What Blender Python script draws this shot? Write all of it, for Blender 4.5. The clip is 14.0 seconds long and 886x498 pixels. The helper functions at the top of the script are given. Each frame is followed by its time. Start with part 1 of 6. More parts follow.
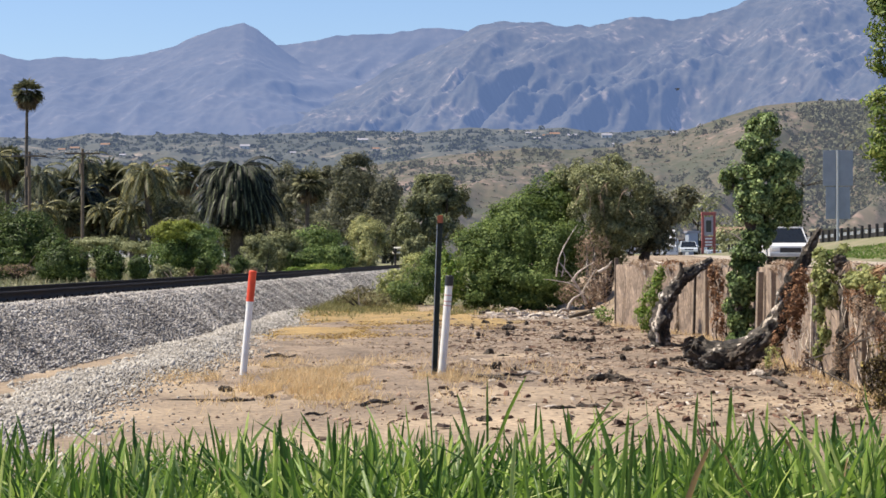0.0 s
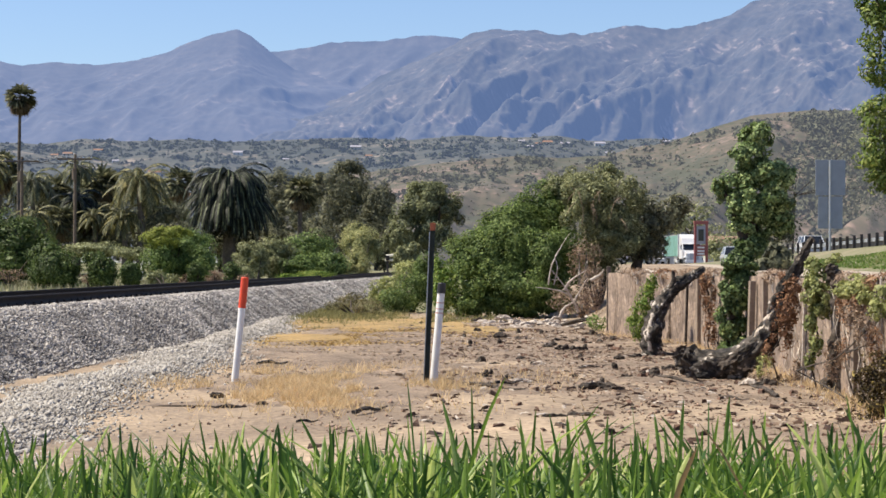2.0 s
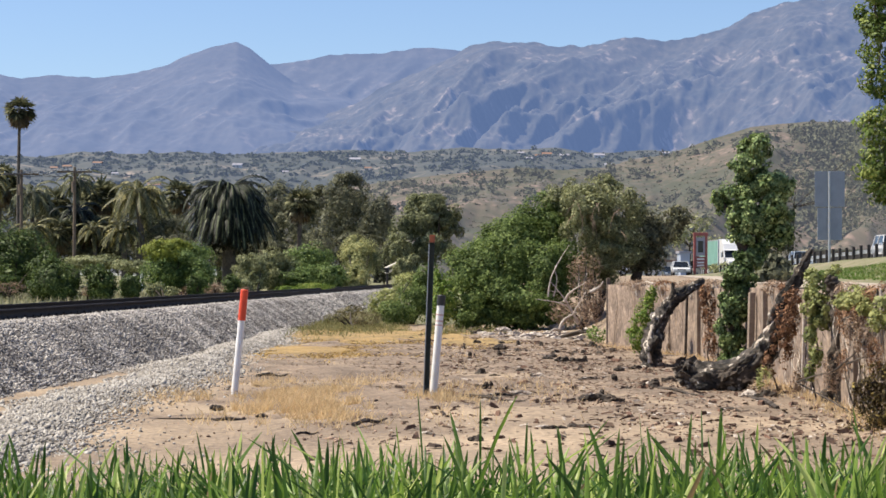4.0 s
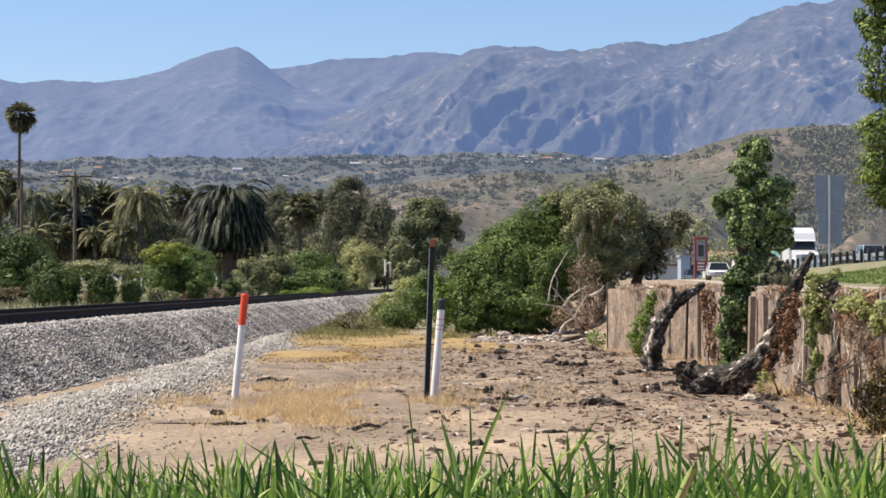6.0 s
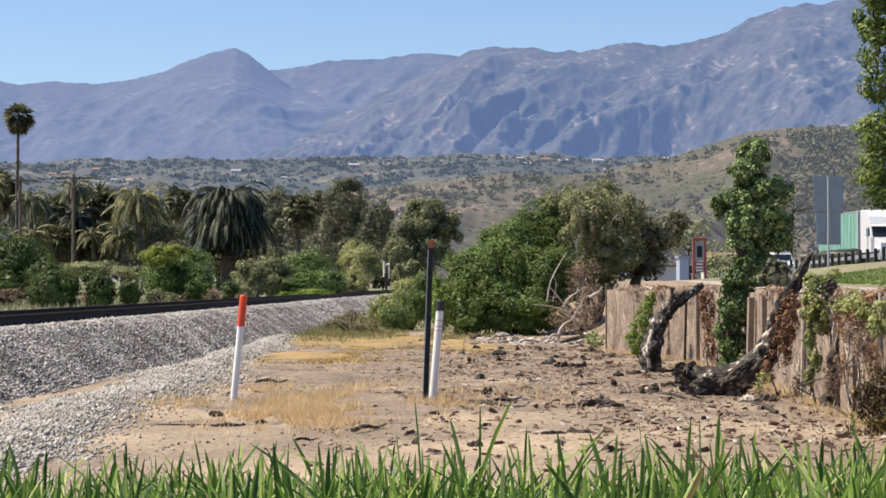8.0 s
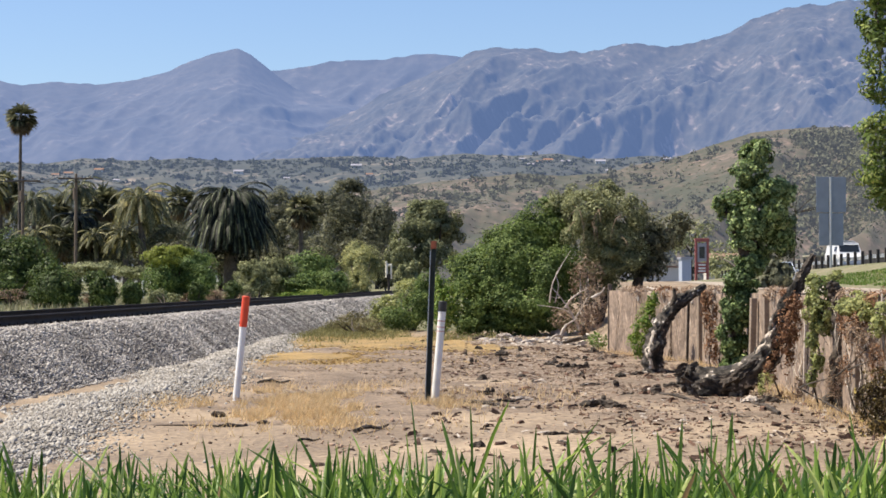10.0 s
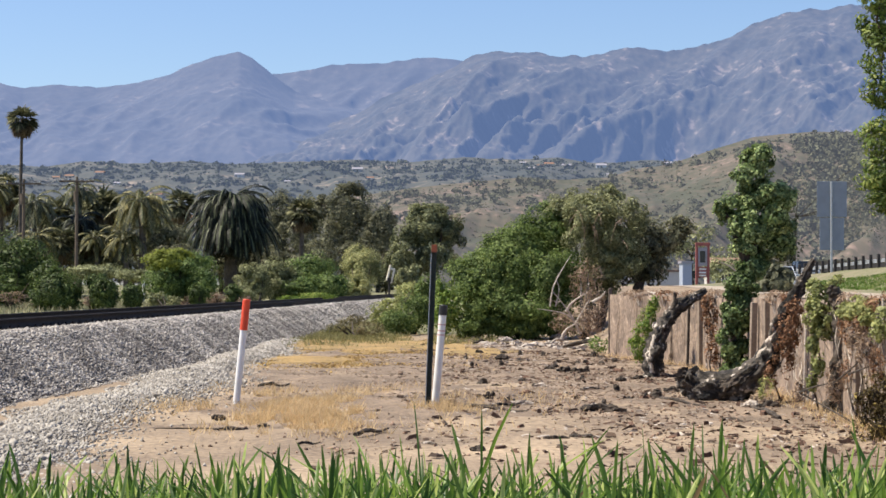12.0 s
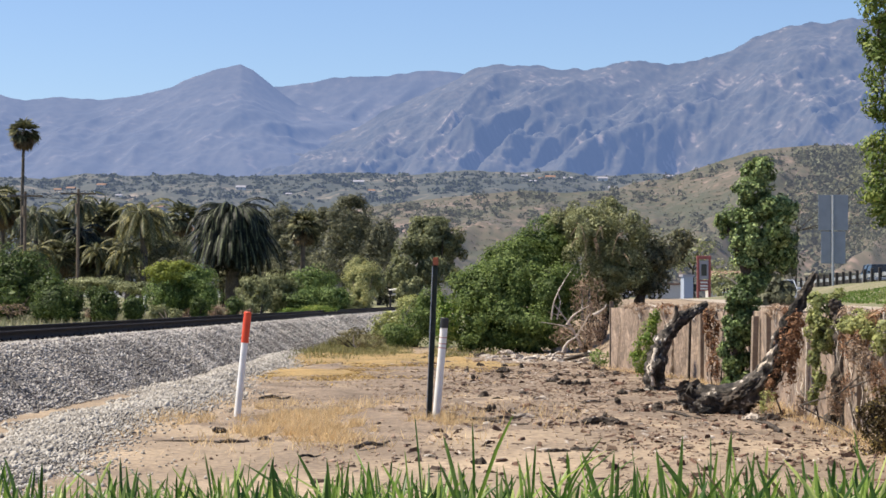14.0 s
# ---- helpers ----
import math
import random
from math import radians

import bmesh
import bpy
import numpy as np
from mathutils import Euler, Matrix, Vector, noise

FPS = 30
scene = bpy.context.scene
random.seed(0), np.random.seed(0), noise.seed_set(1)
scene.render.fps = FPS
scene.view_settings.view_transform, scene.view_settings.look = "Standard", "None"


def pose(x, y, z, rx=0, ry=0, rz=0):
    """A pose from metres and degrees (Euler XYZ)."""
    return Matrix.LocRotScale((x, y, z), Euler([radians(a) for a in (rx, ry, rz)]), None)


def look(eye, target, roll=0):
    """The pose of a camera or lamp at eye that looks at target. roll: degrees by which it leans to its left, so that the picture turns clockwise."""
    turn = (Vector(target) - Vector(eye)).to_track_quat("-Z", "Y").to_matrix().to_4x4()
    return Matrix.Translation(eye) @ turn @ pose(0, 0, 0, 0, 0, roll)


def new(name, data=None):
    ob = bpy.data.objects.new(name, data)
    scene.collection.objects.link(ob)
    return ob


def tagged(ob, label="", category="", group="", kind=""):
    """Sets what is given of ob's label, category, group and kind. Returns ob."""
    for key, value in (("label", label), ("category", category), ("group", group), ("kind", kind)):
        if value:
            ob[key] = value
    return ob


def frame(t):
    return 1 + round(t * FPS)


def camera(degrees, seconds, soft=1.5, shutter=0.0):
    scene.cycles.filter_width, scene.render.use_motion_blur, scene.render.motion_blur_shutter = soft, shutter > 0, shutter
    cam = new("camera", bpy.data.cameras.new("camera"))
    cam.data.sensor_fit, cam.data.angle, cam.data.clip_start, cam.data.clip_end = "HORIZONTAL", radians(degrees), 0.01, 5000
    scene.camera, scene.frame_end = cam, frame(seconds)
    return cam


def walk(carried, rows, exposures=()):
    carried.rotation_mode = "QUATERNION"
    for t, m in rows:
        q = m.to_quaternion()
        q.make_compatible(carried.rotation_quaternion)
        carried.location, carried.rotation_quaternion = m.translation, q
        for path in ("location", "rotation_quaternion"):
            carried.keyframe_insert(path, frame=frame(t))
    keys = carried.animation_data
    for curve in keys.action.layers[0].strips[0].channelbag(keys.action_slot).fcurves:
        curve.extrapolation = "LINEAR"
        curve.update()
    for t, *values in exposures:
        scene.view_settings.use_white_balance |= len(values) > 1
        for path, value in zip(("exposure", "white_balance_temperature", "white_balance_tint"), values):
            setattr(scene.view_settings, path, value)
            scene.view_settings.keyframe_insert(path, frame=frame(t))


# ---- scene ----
cam = camera(26, 14.0, soft=1.6)

# The camera is held by hand on one spot: seconds, turn, tilt, lean in degrees.
EYE = 1.6
HELD = [
    (0, 0.0, 0.2362, 0.0), (0.5, 0.0963, 0.3108, -0.0142), (1, -0.0006, 0.4589, -0.0669),
    (1.5, -0.1218, 0.5151, 0.0609), (2, -0.2254, 0.4608, 0.3010), (2.5, -0.2669, 0.4930, 0.2685),
    (3, -0.2517, 0.6503, 0.2256), (3.8, -0.240, 0.79, 0.20), (4.6, -0.222, 0.93, 0.165), (5.5, -0.2081, 1.0222, 0.1399), (6, -0.2265, 0.9494, 0.1350),
    (6.5, -0.2385, 0.9507, 0.1420), (7, -0.2525, 0.9983, 0.1383), (7.5, -0.2730, 0.9738, 0.0859),
    (8, -0.2667, 0.9845, 0.0766), (9.2, -0.225, 1.0, 0.095), (10.5, -0.1817, 1.0166, 0.1152), (11, -0.1760, 1.0749, 0.1346),
    (11.5, -0.1732, 1.0702, 0.1772), (12, -0.1749, 1.1137, 0.2451), (12.5, -0.1753, 1.1646, 0.2413),
    (13, -0.1727, 1.2405, 0.2515), (13.5, -0.1452, 1.4221, 0.3093), (14, -0.1348, 1.4980, 0.3305),
]
walk(cam, [(t, pose(0, 0, EYE, 0, 0, a) @ pose(0, 0, 0, 90 + b, 0, 0) @ pose(0, 0, 0, 0, 0, c)) for t, a, b, c in HELD])

# ---- light ----
SUN_FROM = Vector((-0.64, 0.06, 0.92)).normalized()
world = bpy.data.worlds.new("world")
scene.world = world
world.use_nodes = True
wn = world.node_tree
sky = wn.nodes.new("ShaderNodeTexSky")
sky.sky_type, sky.sun_disc = "NISHITA", False
sky.sun_elevation = math.asin(SUN_FROM.z)
sky.sun_rotation = math.atan2(SUN_FROM.x, SUN_FROM.y)
sky.air_density, sky.dust_density, sky.ozone_density = 1.0, 0.4, 2.0
tint = wn.nodes.new("ShaderNodeMix")
tint.data_type, tint.blend_type = "RGBA", "MULTIPLY"
tint.inputs["Factor"].default_value, tint.inputs["B"].default_value = 1.0, (0.78, 0.84, 1.0, 1)
wn.links.new(sky.outputs[0], tint.inputs["A"])
wn.links.new(tint.outputs["Result"], wn.nodes["Background"].inputs[0])
wn.nodes["Background"].inputs[1].default_value = 0.09
sun = new("sun", bpy.data.lights.new("sun", "SUN"))
sun.data.energy, sun.data.angle, sun.data.color = 5.0, radians(0.5), (1.0, 0.91, 0.76)
sun.matrix_world = look(SUN_FROM * 50, (0, 0, 0))
scene.view_settings.exposure = 0.72


# ---- materials ----
def material(name, a, b=None, scale=3.0, rough=0.85, metal=0.0, bump=0.0, bump_scale=30.0, fine=0.35, island=0.0,
             thing=0.0, through_light=0.0, glow=None, c=None, detail=6.0, spec=0.4, edge=0.2, stretch=None):
    """Two (or three) tones mixed by coarse and fine noise in metres, with relief and gloss."""
    m = bpy.data.materials.new(name)
    m.use_nodes = True
    n, k = m.node_tree.nodes, m.node_tree.links
    p = n["Principled BSDF"]
    p.inputs["Roughness"].default_value, p.inputs["Metallic"].default_value = rough, metal
    p.inputs["Specular IOR Level"].default_value = spec
    b = b or tuple(v * 0.75 for v in a)
    co = n.new("ShaderNodeTexCoord")
    where = co.outputs["Object"]
    if stretch:
        mp = n.new("ShaderNodeMapping")
        mp.inputs["Scale"].default_value = stretch
        k.new(where, mp.inputs[0])
        where = mp.outputs[0]
    big, small = n.new("ShaderNodeTexNoise"), n.new("ShaderNodeTexNoise")
    for t, s, d in ((big, scale, detail), (small, bump_scale, 3.0)):
        t.inputs["Scale"].default_value, t.inputs["Detail"].default_value = s, d
        k.new(where, t.inputs["Vector"])
    add = n.new("ShaderNodeMath")
    add.operation = "MULTIPLY_ADD"
    add.inputs[1].default_value, add.inputs[2].default_value = fine, -fine / 2
    k.new(small.outputs[0], add.inputs[0])
    tot = n.new("ShaderNodeMath")
    tot.operation = "ADD"
    k.new(big.outputs[0], tot.inputs[0]), k.new(add.outputs[0], tot.inputs[1])
    last = tot
    for amount, node, socket in ((island, "ShaderNodeNewGeometry", "Random Per Island"), (thing, "ShaderNodeObjectInfo", "Random")):
        if amount:
            g, ma = n.new(node), n.new("ShaderNodeMath")
            ma.operation = "MULTIPLY_ADD"
            ma.inputs[1].default_value = amount
            off = n.new("ShaderNodeMath")
            off.inputs[1].default_value = -amount / 2
            k.new(last.outputs[0], off.inputs[0])
            k.new(g.outputs[socket], ma.inputs[0]), k.new(off.outputs[0], ma.inputs[2])
            last = ma
    ramp = n.new("ShaderNodeValToRGB")
    e = ramp.color_ramp.elements
    e[0].position, e[1].position = 0.5 - edge, 0.5 + edge
    e[0].color, e[1].color = (*b, 1), (*a, 1)
    if c:
        x = e.new(min(0.97, 0.5 + edge * 1.75))
        x.color = (*c, 1)
    k.new(last.outputs[0], ramp.inputs[0])
    k.new(ramp.outputs[0], p.inputs["Base Color"])
    if bump:
        bp = n.new("ShaderNodeBump")
        bp.inputs["Strength"].default_value, bp.inputs["Distance"].default_value = bump, 0.6 / bump_scale
        k.new(small.outputs[0], bp.inputs["Height"]), k.new(bp.outputs[0], p.inputs["Normal"])
    if through_light:
        tr, mx = n.new("ShaderNodeBsdfTranslucent"), n.new("ShaderNodeMixShader")
        k.new(ramp.outputs[0], tr.inputs[0])
        mx.inputs[0].default_value = through_light
        k.new(p.outputs[0], mx.inputs[1]), k.new(tr.outputs[0], mx.inputs[2])
        k.new(mx.outputs[0], n["Material Output"].inputs[0])
    # glow: emission put in for air haze on distant slopes
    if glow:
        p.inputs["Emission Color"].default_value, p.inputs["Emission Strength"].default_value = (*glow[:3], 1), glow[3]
    return m


def plain(name, col, rough=0.5, metal=0.0, spec=0.5):
    return material(name, col, tuple(v * 0.86 for v in col), 6.0, rough, metal, 0.08, 60.0, 0.2, spec=spec)


DIRT = material("dirt", (0.345, 0.263, 0.178), (0.185, 0.138, 0.097), 0.42, 0.95, 0, 0.9, 11, 0.7, c=(0.46, 0.345, 0.235), edge=0.15, detail=10)
FIELD = material("dry_field", (0.20, 0.19, 0.10), (0.13, 0.13, 0.06), 0.15, 0.95, 0, 0.8, 4, 0.6, c=(0.34, 0.29, 0.19))
BALLAST = material("ballast_bed", (0.27, 0.245, 0.22), (0.12, 0.108, 0.10), 1.2, 0.95, 0, 1.0, 18, 1.5)
STONE = material("ballast_stone", (0.455, 0.425, 0.395), (0.15, 0.136, 0.126), 1.1, 0.9, 0, 0.3, 9, 0.55, island=0.38, c=(0.50, 0.45, 0.40), edge=0.17)
GRAVEL = material("pale_gravel", (0.43, 0.40, 0.36), (0.20, 0.18, 0.155), 1.3, 0.9, 0, 0.3, 9, 0.5, island=0.5)
RUST = material("rail_rust", (0.035, 0.024, 0.02), (0.02, 0.015, 0.013), 5, 0.8, 0.2, 0.4, 60)
RAILTOP = material("rail_head", (0.16, 0.14, 0.13), (0.09, 0.07, 0.06), 3, 0.45, 0.8, 0.1, 80)
TIE = material("sleeper_wood", (0.10, 0.08, 0.065), (0.05, 0.04, 0.035), 4, 0.95, 0, 0.8, 25, 0.6, thing=0.3)
WHITE = material("white_plastic", (0.82, 0.82, 0.82), (0.70, 0.69, 0.67), 5, 0.5, 0, 0.05, 80, 0.2)
RED = material("orange_red_paint", (0.75, 0.085, 0.03), (0.60, 0.06, 0.025), 9, 0.5, 0, 0.1, 80, 0.3)
BLACK = plain("black_plastic", (0.02, 0.02, 0.022), 0.5)
STEEL = material("green_steel", (0.055, 0.07, 0.062), (0.025, 0.035, 0.032), 7, 0.6, 0.3, 0.3, 60, 0.5)
ORANGE = material("orange_tip", (0.42, 0.12, 0.05), (0.20, 0.08, 0.05), 25, 0.7, 0, 0.2, 80, 0.5)
GRASS = material("green_grass", (0.23, 0.35, 0.055), (0.05, 0.11, 0.018), 1.5, 0.45, 0, 0.2, 60, 0.2, island=0.8, through_light=0.45, c=(0.50, 0.56, 0.17))
STRAW = material("straw_grass", (0.70, 0.53, 0.31), (0.50, 0.36, 0.19), 1.5, 0.9, 0, 0, 40, 0.2, island=0.7, through_light=0.4)
OCHRE = material("ochre_weed", (0.48, 0.335, 0.135), (0.37, 0.25, 0.10), 0.8, 0.9, 0, 0, 40, 0.2, island=0.7, through_light=0.2, c=(0.50, 0.35, 0.10))
WEED = material("green_weed", (0.25, 0.24, 0.10), (0.15, 0.15, 0.06), 0.8, 0.9, 0, 0, 40, 0.2, island=0.7, through_light=0.3, c=(0.38, 0.33, 0.15))
# Besides bark patches, the extreme tones stand for lit and shaded spots.
BARK = material("grey_bark", (0.10, 0.084, 0.071), (0.018, 0.016, 0.014), 4, 0.9, 0, 1.0, 14, 1.0, c=(0.52, 0.46, 0.40), edge=0.135)
DARKBARK = material("dark_bark", (0.09, 0.07, 0.055), (0.03, 0.025, 0.02), 6, 0.95, 0, 1.0, 20, 1.0)
DEADWOOD = material("bleached_wood", (0.58, 0.51, 0.44), (0.30, 0.25, 0.205), 8, 0.9, 0, 0.7, 30, 0.8)
TRUNK = material("palm_trunk", (0.13, 0.108, 0.09), (0.06, 0.052, 0.045), 3, 0.95, 0, 0.8, 9, 0.8)
POLEWOOD = material("pole_wood", (0.17, 0.13, 0.10), (0.10, 0.075, 0.06), 3, 0.9, 0, 0.5, 20, 0.6)
CONCRETE = material("weathered_board", (0.355, 0.265, 0.20), (0.15, 0.112, 0.087), 1.7, 0.93, 0, 0.7, 12, 0.8, thing=0.05, stretch=(1.2, 1.2, 0.9), c=(0.47, 0.39, 0.315), edge=0.17)
WALLPOST = material("wall_post", (0.30, 0.24, 0.185), (0.19, 0.145, 0.11), 2, 0.93, 0, 0.4, 25, 0.6)


def leafmat(name, a, b, rough=0.5, t=0.3, c=None):
    return material(name, a, b, 0.8, max(rough, 0.55), 0, 0, 40, 0.15, island=0.75, through_light=t, c=c, spec=0.22)


# The palest ivy tone stands in for bright highlights on glossy leaves.
LEAF_IVY = leafmat("ivy_leaf", (0.238, 0.330, 0.124), (0.074, 0.109, 0.041), 0.38, 0.32, (0.494, 0.577, 0.247))
LEAF_FIELD = leafmat("field_bush_leaf", (0.105, 0.154, 0.042), (0.039, 0.061, 0.019), 0.5, 0.28, (0.187, 0.242, 0.072))
LEAF_SHRUB = leafmat("shrub_leaf", (0.174, 0.237, 0.065), (0.067, 0.105, 0.029), 0.6, 0.38, (0.246, 0.314, 0.095))
LEAF_VERGE = leafmat("verge_bush_leaf", (0.394, 0.407, 0.156), (0.196, 0.217, 0.081), 0.5, 0.35, (0.474, 0.474, 0.190))
LEAF_OLIVE = leafmat("olive_leaf", (0.288, 0.301, 0.147), (0.134, 0.147, 0.070), 0.6, 0.3, (0.448, 0.448, 0.243))
# Tones lifted to put haze over the far trees into the leaf colour.
LEAF_DARK = leafmat("dark_leaf", (0.176, 0.176, 0.104), (0.081, 0.086, 0.055), 0.6, 0.3, (0.273, 0.267, 0.156))
LEAF_BRIGHT = leafmat("bright_leaf", (0.22, 0.30, 0.055), (0.10, 0.17, 0.03), 0.5, 0.35, (0.36, 0.40, 0.09))
LEAF_BUSH = leafmat("bush_leaf", (0.189, 0.267, 0.078), (0.081, 0.124, 0.036), 0.55, 0.32, (0.286, 0.364, 0.111))
LEAF_PALE = leafmat("pale_willow_leaf", (0.390, 0.390, 0.169), (0.221, 0.234, 0.098), 0.6, 0.3, (0.494, 0.468, 0.221))
LEAF_YELLOW = leafmat("yellow_green_leaf", (0.30, 0.33, 0.06), (0.16, 0.20, 0.04), 0.55, 0.35)
LEAF_DEAD = leafmat("dead_leaf", (0.311, 0.162, 0.088), (0.135, 0.074, 0.045), 0.8, 0.2, (0.459, 0.284, 0.162))
LEAF_BROWN = leafmat("dry_brush", (0.375, 0.269, 0.188), (0.213, 0.150, 0.106), 0.9, 0.15)
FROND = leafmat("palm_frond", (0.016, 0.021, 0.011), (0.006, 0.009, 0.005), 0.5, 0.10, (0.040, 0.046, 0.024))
# Real ribs, paled further so their colour holds the sun's glint.
RIB = leafmat("frond_rib", (0.13, 0.15, 0.075), (0.05, 0.06, 0.03), 0.5, 0.1)
FAN = leafmat("fan_frond", (0.126, 0.132, 0.072), (0.048, 0.055, 0.032), 0.5, 0.25, (0.312, 0.300, 0.168))
GOLD = leafmat("golden_frond", (0.150, 0.141, 0.059), (0.048, 0.052, 0.024), 0.5, 0.25, (0.330, 0.291, 0.126))
SKIRT = leafmat("dry_fronds", (0.22, 0.16, 0.09), (0.10, 0.075, 0.05), 0.9, 0.1)
ASPHALT = material("road_asphalt", (0.40, 0.335, 0.265), (0.29, 0.24, 0.19), 0.3, 0.9, 0, 0.3, 20, 0.5)
FREEWAY = material("freeway_concrete", (0.24, 0.23, 0.215), (0.16, 0.155, 0.15), 0.3, 0.9, 0, 0.3, 20, 0.5)
VERGE = material("verge_grass", (0.225, 0.19, 0.125), (0.125, 0.135, 0.06), 0.35, 0.95, 0, 0.8, 9, 0.6, c=(0.38, 0.31, 0.22))
FADED = plain("faded_red_print", (0.62, 0.36, 0.33), 0.6)
DARKPOST = plain("guardrail_post", (0.035, 0.03, 0.028), 0.8)
GALV = material("galvanised", (0.42, 0.44, 0.46), (0.33, 0.35, 0.37), 3, 0.55, 0.6, 0.1, 50)
SIGNBACK = material("sign_back", (0.29, 0.32, 0.36), (0.24, 0.265, 0.30), 1.5, 0.6, 0.3, 0.1, 40)
CARWHITE = plain("white_car_paint", (0.66, 0.66, 0.67), 0.25)
CARBLUE = plain("blue_grey_paint", (0.14, 0.19, 0.26), 0.25)
CARDARK = plain("dark_blue_paint", (0.035, 0.055, 0.085), 0.2)
CARPALE = plain("pale_silver_paint", (0.58, 0.62, 0.66), 0.25, 0.2)
CARSILVER = plain("silver_paint", (0.42, 0.47, 0.52), 0.25, 0.3)
GLASSDARK = plain("tinted_glass", (0.015, 0.018, 0.022), 0.08)
TYRE = plain("tyre_rubber", (0.02, 0.02, 0.02), 0.9)
RIM = plain("wheel_rim", (0.35, 0.35, 0.36), 0.35, 0.7)
LAMPGLASS = plain("lamp_glass", (0.75, 0.75, 0.72), 0.15)
TEAL = material("teal_tarp", (0.17, 0.33, 0.28), (0.13, 0.26, 0.22), 0.6, 0.6, 0, 0.2, 9, 0.3)
SIGNRED = plain("red_sign_paint", (0.30, 0.085, 0.075), 0.6)
SIGNGREY = plain("grey_sign_face", (0.33, 0.32, 0.36), 0.4)
HOUSE = plain("house_wall", (0.55, 0.52, 0.48), 0.8)
ROOF = plain("house_roof", (0.24, 0.14, 0.10), 0.8)
FEATHER = plain("dark_feather", (0.02, 0.02, 0.022), 0.7)


# ---- building helpers ----
def part(name, data, mat, parent=None, label=""):
    """One mesh object (from a bmesh or a mesh) under a thing or a part."""
    if isinstance(data, bmesh.types.BMesh):
        me = bpy.data.meshes.new(name)
        data.to_mesh(me)
        data.free()
    else:
        me = data
    if mat and not me.materials:
        me.materials.append(mat)
    ob = new(name, me)
    if parent:
        ob.parent = parent
    if label:
        ob["label"] = label
    return ob


def thing(name, at, label, category, group="", kind="", rz=0.0):
    ob = new(name)
    ob.empty_display_size = 0.2
    ob.matrix_world = pose(*at, 0, 0, rz)
    return tagged(ob, label, category, group, kind)


def smooth(ob):
    for p in ob.data.polygons:
        p.use_smooth = True
    return ob


def mesh_from(name, verts, sides):
    """A mesh out of an array of separate faces: verts (n, sides, 3)."""
    v = np.asarray(verts, dtype=np.float32)
    n = len(v)
    me = bpy.data.meshes.new(name)
    me.vertices.add(n * sides)
    me.vertices.foreach_set("co", v.reshape(-1))
    me.loops.add(n * sides)
    me.loops.foreach_set("vertex_index", np.arange(n * sides, dtype=np.int32))
    me.polygons.add(n)
    me.polygons.foreach_set("loop_start", np.arange(0, n * sides, sides, dtype=np.int32))
    me.update(calc_edges=True)
    return me


def grid_mesh(name, pts):
    """A sheet from an array of points (rows, columns, 3)."""
    r, c = pts.shape[:2]
    i = np.arange(r * c).reshape(r, c)
    quads = np.stack([i[:-1, :-1], i[:-1, 1:], i[1:, 1:], i[1:, :-1]], -1).reshape(-1, 4)
    me = bpy.data.meshes.new(name)
    me.vertices.add(r * c)
    me.vertices.foreach_set("co", pts.astype(np.float32).reshape(-1))
    me.loops.add(quads.size)
    me.loops.foreach_set("vertex_index", quads.astype(np.int32).reshape(-1))
    me.polygons.add(len(quads))
    me.polygons.foreach_set("loop_start", np.arange(0, quads.size, 4, dtype=np.int32))
    me.update(calc_edges=True)
    return me


def box(bm, size, m=None, bevel=0.0):
    """A box with its middle at the origin of m."""
    made = bmesh.ops.create_cube(bm, size=1.0, matrix=(m or Matrix()) @ Matrix.Diagonal((*size, 1)))
    if bevel:
        edges = list({e for v in made["verts"] for e in v.link_edges})
        bmesh.ops.bevel(bm, geom=edges, offset=bevel, segments=2, affect="EDGES", profile=0.5)
    return bm


def rod(bm, a, b, r1, r2=None, n=10):
    a, b = Vector(a), Vector(b)
    m = Matrix.Translation((a + b) / 2) @ (b - a).to_track_quat("Z", "Y").to_matrix().to_4x4()
    bmesh.ops.create_cone(bm, cap_ends=True, segments=n, radius1=r1, radius2=r1 if r2 is None else r2, depth=(b - a).length, matrix=m)
    return bm


